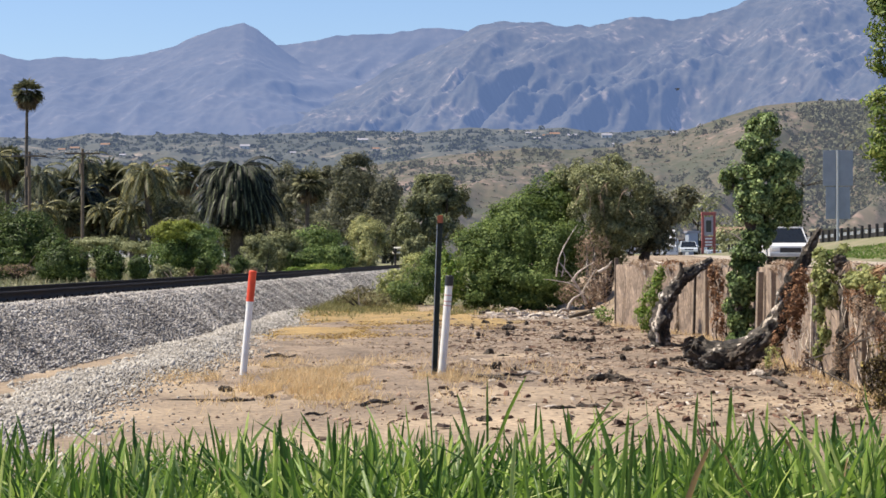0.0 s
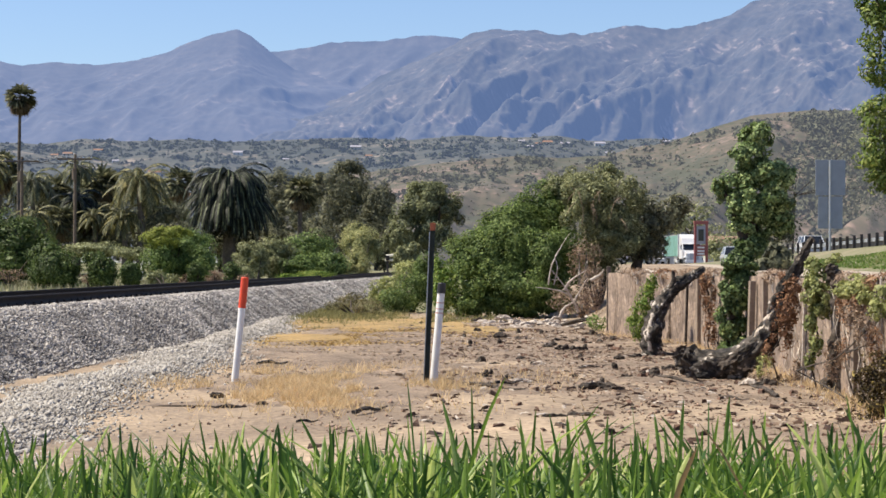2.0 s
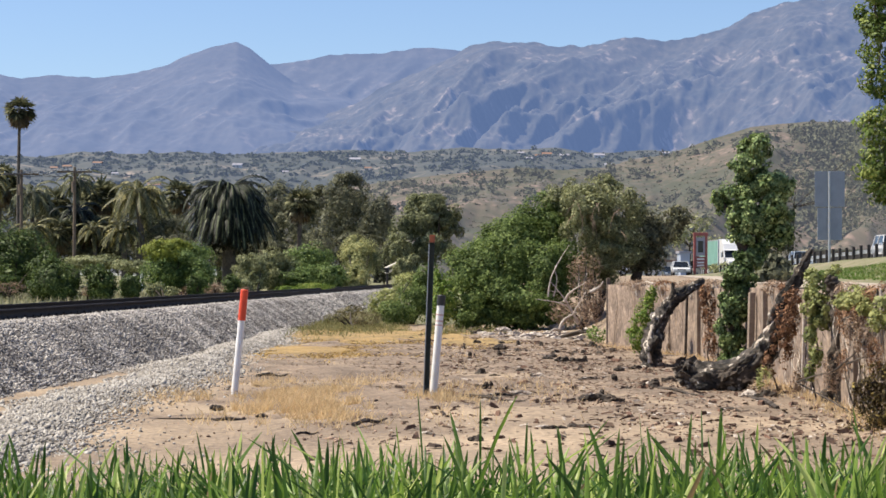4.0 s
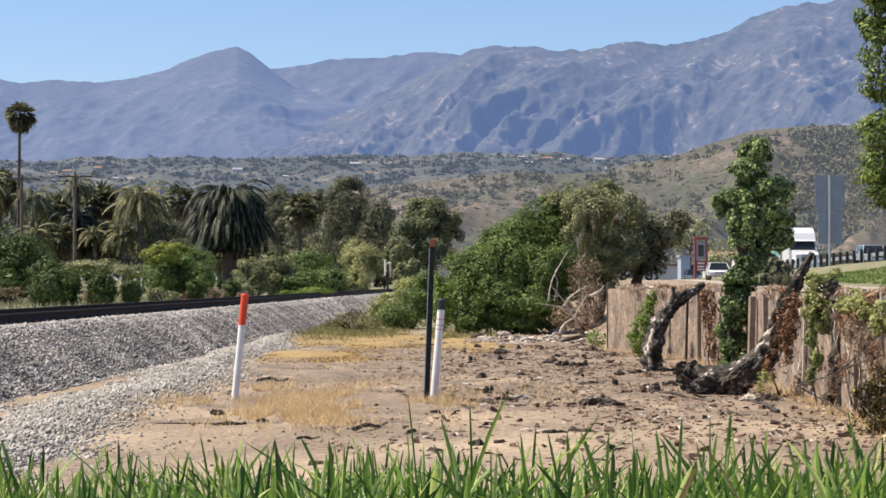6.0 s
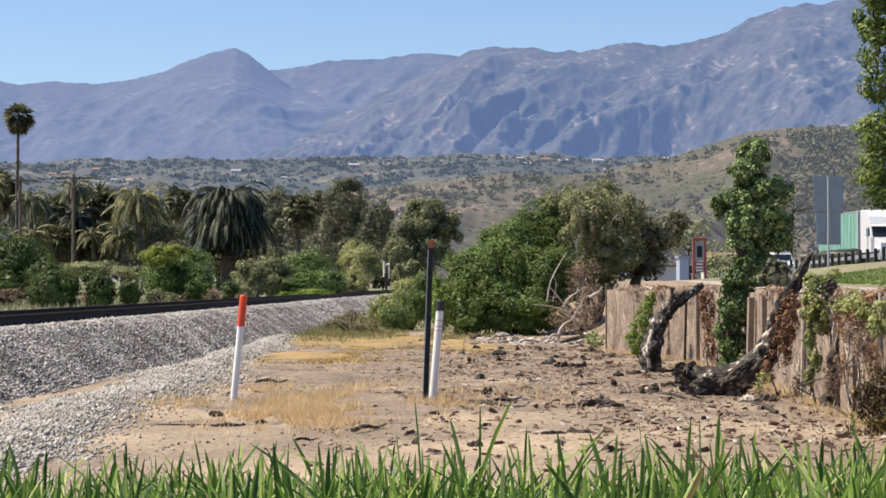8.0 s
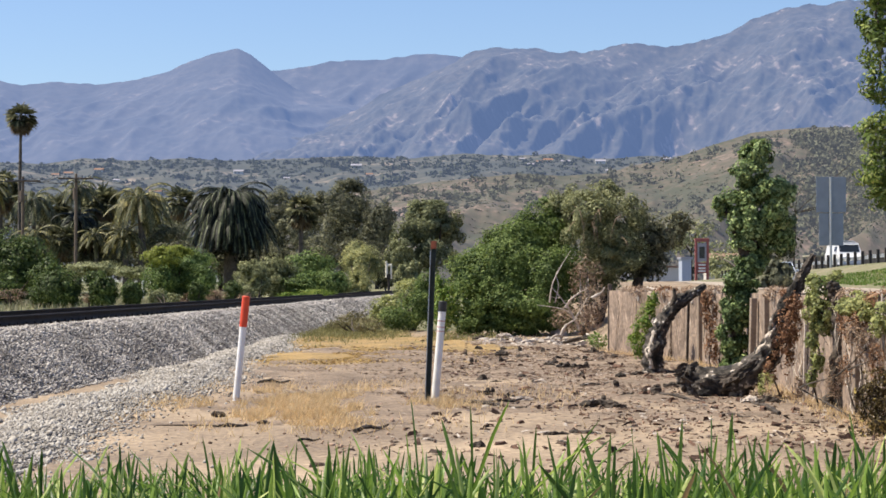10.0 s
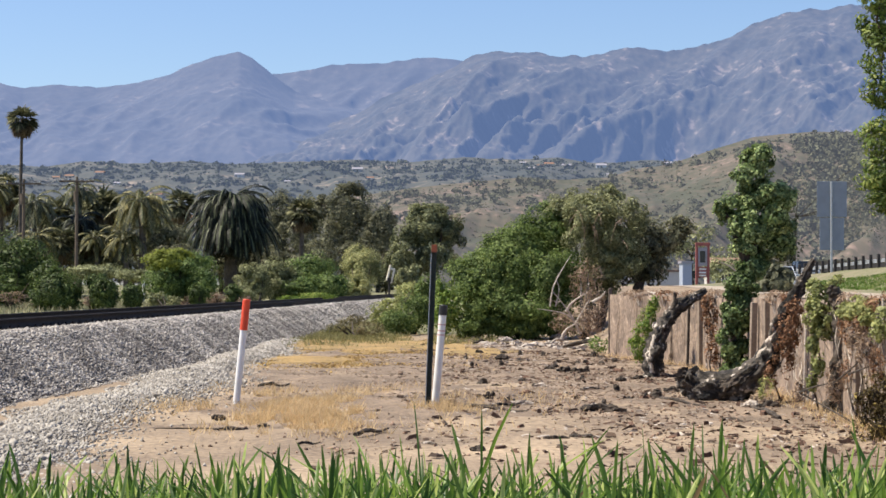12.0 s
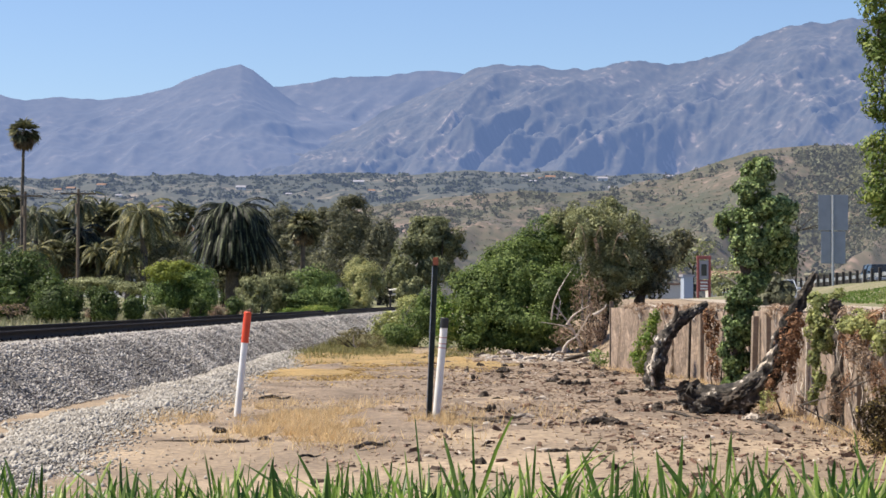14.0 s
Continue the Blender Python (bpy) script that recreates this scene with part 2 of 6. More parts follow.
def limb(bm, points, radii, n=9, rough=0.0, seed=0.0, torn=0.0):
    """A bent, knotty limb through points; `torn` raises ridges of ripped bark along it."""
    pts = [Vector(p) for p in points]
    path, rad = [], []
    for i in range(len(pts) - 1):
        p0, p1, p2, p3 = pts[max(i - 1, 0)], pts[i], pts[i + 1], pts[min(i + 2, len(pts) - 1)]
        m = 14 if torn else 8
        for j in range(m):
            t = j / m
            path.append(0.5 * ((2 * p1) + (p2 - p0) * t + (2 * p0 - 5 * p1 + 4 * p2 - p3) * t * t + (3 * p1 - p0 - 3 * p2 + p3) * t ** 3))
            rad.append(radii[i] * (1 - t) + radii[i + 1] * t)
    path.append(pts[-1]), rad.append(radii[-1])
    rings = []
    for i, p in enumerate(path):
        d = (path[min(i + 1, len(path) - 1)] - path[max(i - 1, 0)]).normalized()
        side = d.cross(Vector((0.13, 1, 0.21))).normalized()
        up = side.cross(d)
        ring = []
        for j in range(n):
            a = 2 * math.pi * j / n
            w = side * math.cos(a) + up * math.sin(a)
            g = p * (0.3 / max(rad[i], 0.03)) + w * 1.15 + Vector((seed, 0, 0))
            q = rad[i] * (1 + rough * (noise.noise(g) + 0.55 * noise.noise(g * 2.7)))
            if torn:
                g = w * 2.6 + p * 2.2 + Vector((seed, 3, 0))
                g2 = w * 6.0 + p * 9.0 + Vector((seed, 9, 0))
                q += rad[i] * torn * (0.5 - abs(noise.noise(g)) * 2.2 + 0.7 * noise.noise(g2))
            ring.append(bm.verts.new(p + w * q))
        rings.append(ring)
    for a, b in zip(rings, rings[1:]):
        for j in range(n):
            bm.faces.new((a[j], a[(j + 1) % n], b[(j + 1) % n], b[j]))
    bm.faces.new(rings[0][::-1]), bm.faces.new(rings[-1])
    return bm


def leaf_array(rng, pos, out, size, slim=0.5, up=0.25, spread=0.9):
    """Pointed leaves (two triangles bent at the rib) at pos, turned outward with much scatter."""
    n = len(pos)
    nor = out + rng.normal(0, spread, (n, 3)) + np.array([0, 0, up])
    nor /= np.linalg.norm(nor, axis=1)[:, None] + 1e-9
    ax = np.cross(nor, rng.normal(0, 1, (n, 3)))
    ax /= np.linalg.norm(ax, axis=1)[:, None] + 1e-9
    si = np.cross(nor, ax)
    s = (size * rng.uniform(0.6, 1.3, n))[:, None]
    return np.stack([pos - ax * s * 0.5, pos + si * s * slim * 0.5 + nor * s * 0.08, pos + ax * s * 0.5, pos - si * s * slim * 0.5 + nor * s * 0.08], 1)


def crown_points(rng, blobs, n, lump=0.32, fill=0.45, clusters=22, tight=1.0):
    """Leaf places on sprays that stand out of uneven blobs (x, y, z, rx, ry, rz), with the ways that they face."""
    b = np.array(blobs, dtype=float)
    area = b[:, 3] * b[:, 5] + b[:, 3] * b[:, 4]
    which = rng.choice(len(b), n, p=area / area.sum())
    seeds = rng.normal(0, 1, (len(b), clusters, 3))
    seeds /= np.linalg.norm(seeds, axis=2)[:, :, None]
    reach = rng.uniform(0.60, 0.70 + lump * 0.4, (len(b), clusters))
    width = tight * rng.uniform(0.22, 0.42, (len(b), clusters))
    k = rng.integers(0, clusters, n)
    d = rng.normal(0, 1, (n, 3))
    d /= np.linalg.norm(d, axis=1)[:, None]
    shell = 1 - fill * rng.uniform(0, 1, n) ** 2.0
    rel = seeds[which, k] * reach[which, k][:, None] + d * (width[which, k] * shell)[:, None]
    return b[which, :3] + rel * b[which, 3:6], d * 0.55 + seeds[which, k] * 0.65


def crown(name, blobs, n, size, mat, parent, seed, slim=0.5, label="", up=0.25, lump=0.32, fill=0.45, floor=-9, clusters=22, origin=(0, 0, 0), tight=1.0):
    rng = np.random.default_rng(seed)
    pos, d = crown_points(rng, blobs, n, lump, fill, clusters, tight)
    keep = pos[:, 2] > floor
    pos, d = pos[keep] - np.array(origin), d[keep]
    big = np.where(np.arange(len(pos)) % 9 == 0, 1.7, 1.0) * size
    return part(name, mesh_from(name, leaf_array(rng, pos, d, big, slim, up, 0.45), 4), mat, parent, label)


def bush(name, label, blobs, n, size, mat, seed, ground, category="bush", group="", slim=0.5, stems=5, bark=None, trunk=0.0, lump=0.32, fill=0.45, clusters=40, tight=1.0, core=0):
    """A bush or tree: stems from its foot into its blobs, and a crown of leaves; blobs in world places."""
    c = np.array(blobs)
    foot = Vector((c[:, 0].mean() if not trunk else c[0, 0], c[:, 1].mean(), ground))
    ob = thing(name, foot, label, category, group)
    bm = bmesh.new()
    r = random.Random(seed)
    rad = trunk or 0.06
    if trunk:
        top = Vector((c[0, 0], c[0, 1], c[:, 2].min())) - foot
        limb(bm, [(0, 0, -0.1), top * 0.5 + Vector((r.uniform(-.2, .2), 0, 0)), top], [rad * 1.2, rad, rad * 0.8], rough=0.4)
        base = top
    else:
        base = Vector((0, 0, -0.05))
    for i in range(stems):
        bl = blobs[i % len(blobs)]
        e = Vector(bl[:3]) - foot + Vector((r.uniform(-.5, .5) * bl[3], r.uniform(-.5, .5) * bl[4], r.uniform(0, .6) * bl[5]))
        midp = base.lerp(e, 0.5) + Vector((r.uniform(-.15, .15), r.uniform(-.15, .15), 0.1)) * bl[3]
        smooth(part("bough" if trunk else "stem", limb(bmesh.new(), [base, midp, e], [rad * 0.75, rad * 0.5, rad * 0.15], 6), bark or DARKBARK, ob))
    if trunk:
        smooth(part("trunk", bm, bark or DARKBARK, ob))
    else:
        bm.free()
    crown("crown" if trunk else "foliage", blobs, n, size, mat, ob, seed, slim, floor=ground + 0.02, origin=foot, lump=lump, fill=fill, clusters=clusters, tight=tight)
    if core:
        crown("inner_foliage", [(*b[:3], b[3] * 0.74, b[4] * 0.74, b[5] * 0.74) for b in blobs], core, size * 1.7, mat, ob, seed + 1, slim, floor=ground + 0.02, origin=foot, fill=0.9)
    return ob


def step(a, b, x):
    t = np.clip((x - a) / (b - a), 0, 1)
    return t * t * (3 - 2 * t)


# ---- the lie of the land ----
def wall_x(y):
    return np.interp(y, [8, 16, 24.5, 31, 38, 44.5, 60], [4.95, 5.05, 5.15, 5.3, 5.3, 4.05, 4.0])


def rail_x(y):
    """The near rail's line: straight, then bending to the right."""
    y = np.asarray(y, dtype=float)
    return -7.3 + 0.05 * (y - 31.6) + np.where(y > 135, (y - 135) ** 2 / 900.0, 0)


def freeway_z(y):
    return np.interp(y, [0, 60, 110, 150, 167, 226, 300, 5000], [3.7, 3.6, 3.25, 2.75, 2.5, 1.6, 1.5, 1.5])


def ramp_z(y):
    return np.interp(y, [0, 45, 95, 178, 260, 5000], [1.2, 1.22, 1.25, 1.75, 1.6, 1.4])


def land(x, y):
    x, y = np.asarray(x, float), np.asarray(y, float)
    berm = np.clip(0.83 - 0.0854 * np.maximum(y, 2.0), 0, 1)
    left = 0.55 * step(0.3, -3.5, x - (rail_x(y) - 1.5))
    sharp = np.where(y < 46, 0.12, np.minimum(0.12 + (y - 46) * 0.25, 3.0))
    off = x - wall_x(y)
    z = berm + left + ramp_z(y) * step(0.15, 0.15 + sharp, off) * np.where(y < 8, step(4, 8, y), 1)
    lower = np.interp(y, [60, 130, 260], [0, 0.5, 1.2])
    z = np.where(off < 0.1, np.maximum(z, np.where(y > 60, lower, z)), z)
    bank = step(23.5, 30.2, x) * (freeway_z(y) - ramp_z(y)) * step(40, 80, y)
    return z + bank


def land_mesh():
    offs = np.concatenate([-np.geomspace(3000, 30, 26), np.linspace(-29, -9, 26), np.linspace(-8.6, -0.2, 44), [0.1, 0.16, 0.28, 0.4],
                           np.linspace(1, 30, 46), np.geomspace(31, 3000, 26)])
    ys = np.concatenate([np.linspace(-40, 2, 8), np.linspace(3, 14, 24), np.linspace(14.4, 60, 115), np.linspace(61, 300, 130), np.geomspace(310, 4900, 24)])
    yy, oo = np.meshgrid(ys, offs, indexing="ij")
    xx = oo + wall_x(yy)
    zz = land(xx, yy)
    dirt = (oo < -0.2) & (oo > -8.6) & (yy > 13) & (yy < 62)
    fine = np.array([noise.fractal(Vector((x * 0.5, y * 0.35, 3.0)), 1.0, 2.0, 4) for x, y in zip(xx.ravel(), yy.ravel())]).reshape(xx.shape)
    zz = zz + np.where(dirt, 0.035 * fine, np.where((oo < 4) & (oo > -9), 0, 0.06 * fine))
    return np.stack([xx, yy, zz], -1), oo, yy


pts, oo, yy = land_mesh()
ground = tagged(part("ground", grid_mesh("ground", pts), None), "bare brown dirt lot with dry field beyond", "ground", kind="structure")
for m in (DIRT, FIELD, VERGE):
    ground.data.materials.append(m)
mid = (oo[:-1, :-1] + oo[1:, 1:]) / 2
midy = (yy[:-1, :-1] + yy[1:, 1:]) / 2
midx = mid + wall_x(midy)
idx = np.where((midx < rail_x(midy) - 1.5) | (midy > 62), 1, 0)
idx = np.where((mid > 0) & (midx < 24.0) & (midy < 300), 0, idx)
idx = np.where((midx > 24.0) & (midx < 28.6) & (midy > 50), 2, idx)
ground.data.polygons.foreach_set("material_index", idx.astype(np.int32).reshape(-1))
smooth(ground)


# ---- distance: mountains and foothills ----
def ridge_at(profile, x):
    p = np.array(profile, float)
    return np.interp(x, p[:, 0], p[:, 1])


def slopes(name, profile, near, far, foot, label, mat, nx, ny, rough, seed, gully, bulge=0.8, skew=0.8):
    """A range that climbs from its foot at `near` to its skyline at `far`, with sharp spurs that run down aslant."""
    p = np.array(profile, float)
    xs, v = np.linspace(p[0, 0], p[-1, 0], nx), np.linspace(0, 1, ny)
    out = np.zeros((ny, nx, 3))
    top = ridge_at(profile, xs)
    reach = (far - near) / gully
    for j, t in enumerate(v):
        y = near + (far - near) * t
        body = math.sin(math.pi * min(1.0, 0.05 + 0.95 * t) ** 0.8) ** 0.7
        low = np.zeros(nx)
        for k, a in enumerate(xs):
            u = a / gully - skew * t
            warp = noise.noise(Vector((u * 0.5, t * reach * 0.35, seed + 9)))
            n1 = abs(noise.noise(Vector((u + 0.7 * warp, t * reach * 0.22, seed))))
            n2 = abs(noise.noise(Vector((u * 2.3 + 0.9 * t + warp, t * reach * 0.6, seed + 3))))
            n3 = abs(noise.noise(Vector((u * 5.1 - 1.2 * t + 1.5 * warp, t * reach * 1.6, seed + 6))))
            fine = noise.fractal(Vector((u * 11, t * reach * 4.5, seed + 5)), 0.8, 2.1, 4)
            low[k] = 1.25 * n1 + 0.62 * n2 + 0.3 * n3 + 0.07 * fine
        out[j, :, 0], out[j, :, 1] = xs * (y / far), y
        out[j, :, 2] = foot + (top - foot) * (t ** bulge) - rough * body * low
        if j == ny - 1:
            out[j, :, 2] = top + rough * 0.05 * np.array([noise.fractal(Vector((a / 45, 0, seed)), 1, 2, 4) for a in xs])
    ob = smooth(part(name, grid_mesh(name, out), mat))
    return tagged(ob, label, "mountain" if rough > 60 else "hill", kind="structure"), out


# Air haze is put into the slopes' emission, bluer with distance.
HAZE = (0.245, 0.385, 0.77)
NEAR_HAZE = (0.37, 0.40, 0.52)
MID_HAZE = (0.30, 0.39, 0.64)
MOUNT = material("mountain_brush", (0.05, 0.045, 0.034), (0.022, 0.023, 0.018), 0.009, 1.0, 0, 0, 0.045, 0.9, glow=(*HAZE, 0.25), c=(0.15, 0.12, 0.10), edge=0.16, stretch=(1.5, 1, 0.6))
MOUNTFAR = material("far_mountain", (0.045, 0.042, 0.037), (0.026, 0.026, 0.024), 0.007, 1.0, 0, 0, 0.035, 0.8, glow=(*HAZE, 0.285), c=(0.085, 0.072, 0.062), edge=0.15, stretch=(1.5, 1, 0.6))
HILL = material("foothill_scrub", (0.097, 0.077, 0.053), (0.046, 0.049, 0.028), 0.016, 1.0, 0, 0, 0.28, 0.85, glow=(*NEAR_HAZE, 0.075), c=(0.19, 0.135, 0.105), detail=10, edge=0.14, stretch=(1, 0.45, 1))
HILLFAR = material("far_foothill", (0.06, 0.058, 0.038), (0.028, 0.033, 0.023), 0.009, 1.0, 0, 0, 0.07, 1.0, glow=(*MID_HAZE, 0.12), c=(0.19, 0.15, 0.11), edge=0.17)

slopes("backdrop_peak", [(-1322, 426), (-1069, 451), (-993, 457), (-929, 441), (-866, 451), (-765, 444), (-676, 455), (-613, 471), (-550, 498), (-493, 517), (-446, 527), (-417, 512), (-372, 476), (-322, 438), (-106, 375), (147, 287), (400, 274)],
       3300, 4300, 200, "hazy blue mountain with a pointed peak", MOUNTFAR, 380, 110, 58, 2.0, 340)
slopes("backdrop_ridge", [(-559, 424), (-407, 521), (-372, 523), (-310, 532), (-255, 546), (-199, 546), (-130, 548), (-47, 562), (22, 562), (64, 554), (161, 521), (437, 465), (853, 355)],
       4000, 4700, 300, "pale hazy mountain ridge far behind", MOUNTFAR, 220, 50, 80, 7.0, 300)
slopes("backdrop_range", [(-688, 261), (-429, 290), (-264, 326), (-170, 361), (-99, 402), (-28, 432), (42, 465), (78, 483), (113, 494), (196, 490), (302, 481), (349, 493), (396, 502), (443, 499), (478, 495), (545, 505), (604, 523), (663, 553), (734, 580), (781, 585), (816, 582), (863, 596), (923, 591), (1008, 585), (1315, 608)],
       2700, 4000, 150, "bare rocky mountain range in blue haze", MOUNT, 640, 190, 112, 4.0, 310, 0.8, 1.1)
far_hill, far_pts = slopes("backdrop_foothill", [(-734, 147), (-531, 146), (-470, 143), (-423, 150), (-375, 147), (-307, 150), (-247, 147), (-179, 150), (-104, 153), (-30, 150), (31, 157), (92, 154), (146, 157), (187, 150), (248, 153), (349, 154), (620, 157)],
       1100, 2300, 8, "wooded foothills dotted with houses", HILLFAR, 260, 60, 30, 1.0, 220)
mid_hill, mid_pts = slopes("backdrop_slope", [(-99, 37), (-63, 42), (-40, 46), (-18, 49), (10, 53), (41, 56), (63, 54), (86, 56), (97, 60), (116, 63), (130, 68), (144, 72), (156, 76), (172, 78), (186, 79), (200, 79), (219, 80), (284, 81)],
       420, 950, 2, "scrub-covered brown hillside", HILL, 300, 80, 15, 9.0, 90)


def scrub(name, label, pts, n, clump, mat, seed, low=0.0, high=1.0, thin=0.5, bias=0.05, east=-9.0, flat=0.55):
    """Clumps of brush and small trees strewn over a slope."""
    rng = np.random.default_rng(seed)
    r, c = pts.shape[:2]
    i = (r - 1) * (low + (high - low) * rng.uniform(0, 1, n))
    j = rng.uniform(0, c - 1, n)
    p = pts[i.astype(int), j.astype(int)]
    keep = np.array([noise.noise(Vector((a[0] / 26, a[1] / 60, seed))) + 0.4 * noise.noise(Vector((a[0] / 9, a[1] / 20, seed))) for a in p]) > rng.uniform(-thin, thin, n) - bias
    keep &= (p[:, 0] / p[:, 1] > east)
    p = p[keep]
    s = clump * np.minimum(rng.lognormal(-0.35, 0.5, len(p)), 1.7)
    k = 26
    d = rng.normal(0, 1, (len(p), k, 3))
    d /= np.linalg.norm(d, axis=2)[:, :, None]
    d[:, :, 2] = np.abs(d[:, :, 2])
    q = p[:, None] + d * (s[:, None, None] * np.array([0.62, 0.62, flat])) * rng.uniform(0.6, 1.1, (len(p), k, 1))
    le = leaf_array(rng, q.reshape(-1, 3), d.reshape(-1, 3), np.repeat(s * 0.45, k), 0.8)
    return tagged(part(name, mesh_from(name, le, 4), mat), label, "brush", kind="stuff")


# Hillside leaves carry the air haze as emission too.
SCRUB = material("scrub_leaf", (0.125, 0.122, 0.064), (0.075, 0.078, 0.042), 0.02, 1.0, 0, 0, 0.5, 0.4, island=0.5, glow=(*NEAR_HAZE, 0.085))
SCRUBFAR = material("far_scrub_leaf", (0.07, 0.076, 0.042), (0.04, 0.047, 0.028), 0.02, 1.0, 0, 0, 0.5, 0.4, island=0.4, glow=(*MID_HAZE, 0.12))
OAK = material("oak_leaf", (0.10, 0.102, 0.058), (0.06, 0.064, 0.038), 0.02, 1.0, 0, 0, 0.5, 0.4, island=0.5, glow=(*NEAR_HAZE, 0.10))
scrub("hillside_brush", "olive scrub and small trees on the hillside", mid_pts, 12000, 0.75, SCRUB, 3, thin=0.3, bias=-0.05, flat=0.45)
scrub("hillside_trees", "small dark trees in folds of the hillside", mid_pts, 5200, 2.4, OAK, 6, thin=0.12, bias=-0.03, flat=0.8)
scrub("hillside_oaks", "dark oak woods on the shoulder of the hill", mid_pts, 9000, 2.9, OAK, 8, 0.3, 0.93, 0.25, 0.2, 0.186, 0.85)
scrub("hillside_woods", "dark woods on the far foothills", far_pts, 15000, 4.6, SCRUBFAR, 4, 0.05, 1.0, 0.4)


# ---- railway ----
def strip(name, ys, section, mat, label, category, kind="structure", parent=None):
    """Sweeps a cross-section of (offset, height) along the near rail's line."""
    out = np.zeros((len(ys), len(section), 3))
    for i, y in enumerate(ys):
        for j, (o, z) in enumerate(section):
            out[i, j] = (rail_x(y) + o, y, z)
    ob = part(name, grid_mesh(name, out), mat, parent)
    return tagged(ob, label, category, kind=kind) if not parent else ob


YS = np.concatenate([np.linspace(4, 134, 40), np.linspace(136, 260, 50)])
strip("ballast_bank", YS, [(-4.4, 0.35), (-3.2, 0.5), (-2.3, 0.80), (-1.55, 0.83), (-0.75, 0.82), (0.0, 0.83), (0.55, 0.83), (0.85, 0.74), (1.35, 0.42), (1.95, -0.03)],
      BALLAST, "sloping grey stone ballast bed of the railway", "ballast")


def rail(offset, name):
    sec = [(-0.07, 0), (-0.07, 0.02), (-0.012, 0.04), (-0.012, 0.145), (-0.037, 0.155), (-0.037, 0.185), (0.037, 0.185), (0.037, 0.155), (0.012, 0.145), (0.012, 0.04), (0.07, 0.02), (0.07, 0)]
    ob = strip(name, YS, [(offset + a, 0.835 + b) for a, b in sec], RUST, "", "", parent=track)
    ob.data.materials.append(RAILTOP)
    return ob


track = thing("railway_track", (0, 0, 0), "single railway track of rusty steel rails on sleepers", "railway track")
rail(0.0, "rail")
rail(-1.51, "rail")
bm = box(bmesh.new(), (2.6, 0.23, 0.16), None, 0.015)
tie = part("sleeper", bm, TIE, track)
tie.location = (rail_x(8.0) - 0.755, 8.0, 0.77)
for i in range(1, 225):
    y = 8.0 + 0.55 * i
    o = tie.copy()
    scene.collection.objects.link(o)
    o.location = (rail_x(y) - 0.755 + random.uniform(-0.03, 0.03), y, 0.77)
# spike plates and joint bars beside the near rail's foot
bm = bmesh.new()
box(bm, (0.36, 0.18, 0.02), None, 0.004)
for k in (-0.11, 0.11):
    box(bm, (0.03, 0.03, 0.05), pose(k, 0.03, 0.02))
plate = part("tie_plate", bm, RUST, track)
plate.location = (rail_x(24.5), 24.5, 0.86)
for i in range(1, 90):
    y = 24.5 + 0.55 * i
    o = plate.copy()
    scene.collection.objects.link(o)
    o.location = (float(rail_x(y)), y, 0.86)


def stones(name, label, n, area, size, mat, seed, keep=None):
    """Broken stones, each a bent lump of eight faces; area gives places from two random numbers."""
    rng = np.random.default_rng(seed)
    p = area(rng.uniform(0, 1, n), rng.uniform(0, 1, n), rng)
    s = size * rng.lognormal(0, 0.38, len(p))
    base = np.array([[1, 0, 0], [0, 1, 0], [-1, 0, 0], [0, -1, 0], [0, 0, 0.8], [0, 0, -0.8]], float)
    v = base[None] * rng.uniform(0.5, 1.1, (len(p), 6, 1)) + rng.normal(0, 0.16, (len(p), 6, 3))
    a = rng.uniform(0, 6.28, len(p))
    ca, sa = np.cos(a)[:, None], np.sin(a)[:, None]
    v = np.stack([v[..., 0] * ca - v[..., 1] * sa, v[..., 0] * sa + v[..., 1] * ca, v[..., 2]], -1) * s[:, None, None] + p[:, None]
    tri = np.array([[0, 1, 4], [1, 2, 4], [2, 3, 4], [3, 0, 4], [1, 0, 5], [2, 1, 5], [3, 2, 5], [0, 3, 5]])
    idx = (np.arange(len(p))[:, None, None] * 6 + tri[None]).reshape(-1, 3)
    me = bpy.data.meshes.new(name)
    me.vertices.add(len(p) * 6)
    me.vertices.foreach_set("co", v.astype(np.float32).reshape(-1))
    me.loops.add(idx.size)
    me.loops.foreach_set("vertex_index", idx.astype(np.int32).reshape(-1))
    me.polygons.add(len(idx))
    me.polygons.foreach_set("loop_start", np.arange(0, idx.size, 3, dtype=np.int32))
    me.update(calc_edges=True)
    return tagged(part(name, me, mat), label, "stones", kind="stuff")


def bank_place(u, w, rng, near=18, span=57):
    y = near + span * u ** 1.3
    o = 0.2 + 1.78 * w ** 0.9 + rng.normal(0, 0.05, len(u))
    z = np.interp(o, [0, 0.55, 0.85, 1.35, 1.95], [0.83, 0.83, 0.74, 0.42, -0.01])
    return np.stack([rail_x(y) + o, y, z + 0.012], -1)


def far_bank_place(u, w, rng):
    return bank_place(u, w, rng, 70, 62)


def gravel_edge(y):
    return -4.95 + 0.006 * (y - 25) + 0.18 * np.sin(y * 0.7), -3.6 - 0.008 * (y - 25) + 0.22 * np.sin(y * 0.43 + 1)


def gravel_place(u, w, rng):
    y = 12.5 + 42 * u ** 1.3
    a, b = gravel_edge(y)
    w = np.clip(0.5 + rng.normal(0, 0.36, len(u)), -0.12 + 0.1 * np.sin(y * 2.3), 1.8)
    x = a + (b - a) * w
    return np.stack([x, y, 0.09 * np.clip(1 - (2 * w - 1) ** 2, 0, 1) + 0.01 + land(x, y)], -1)


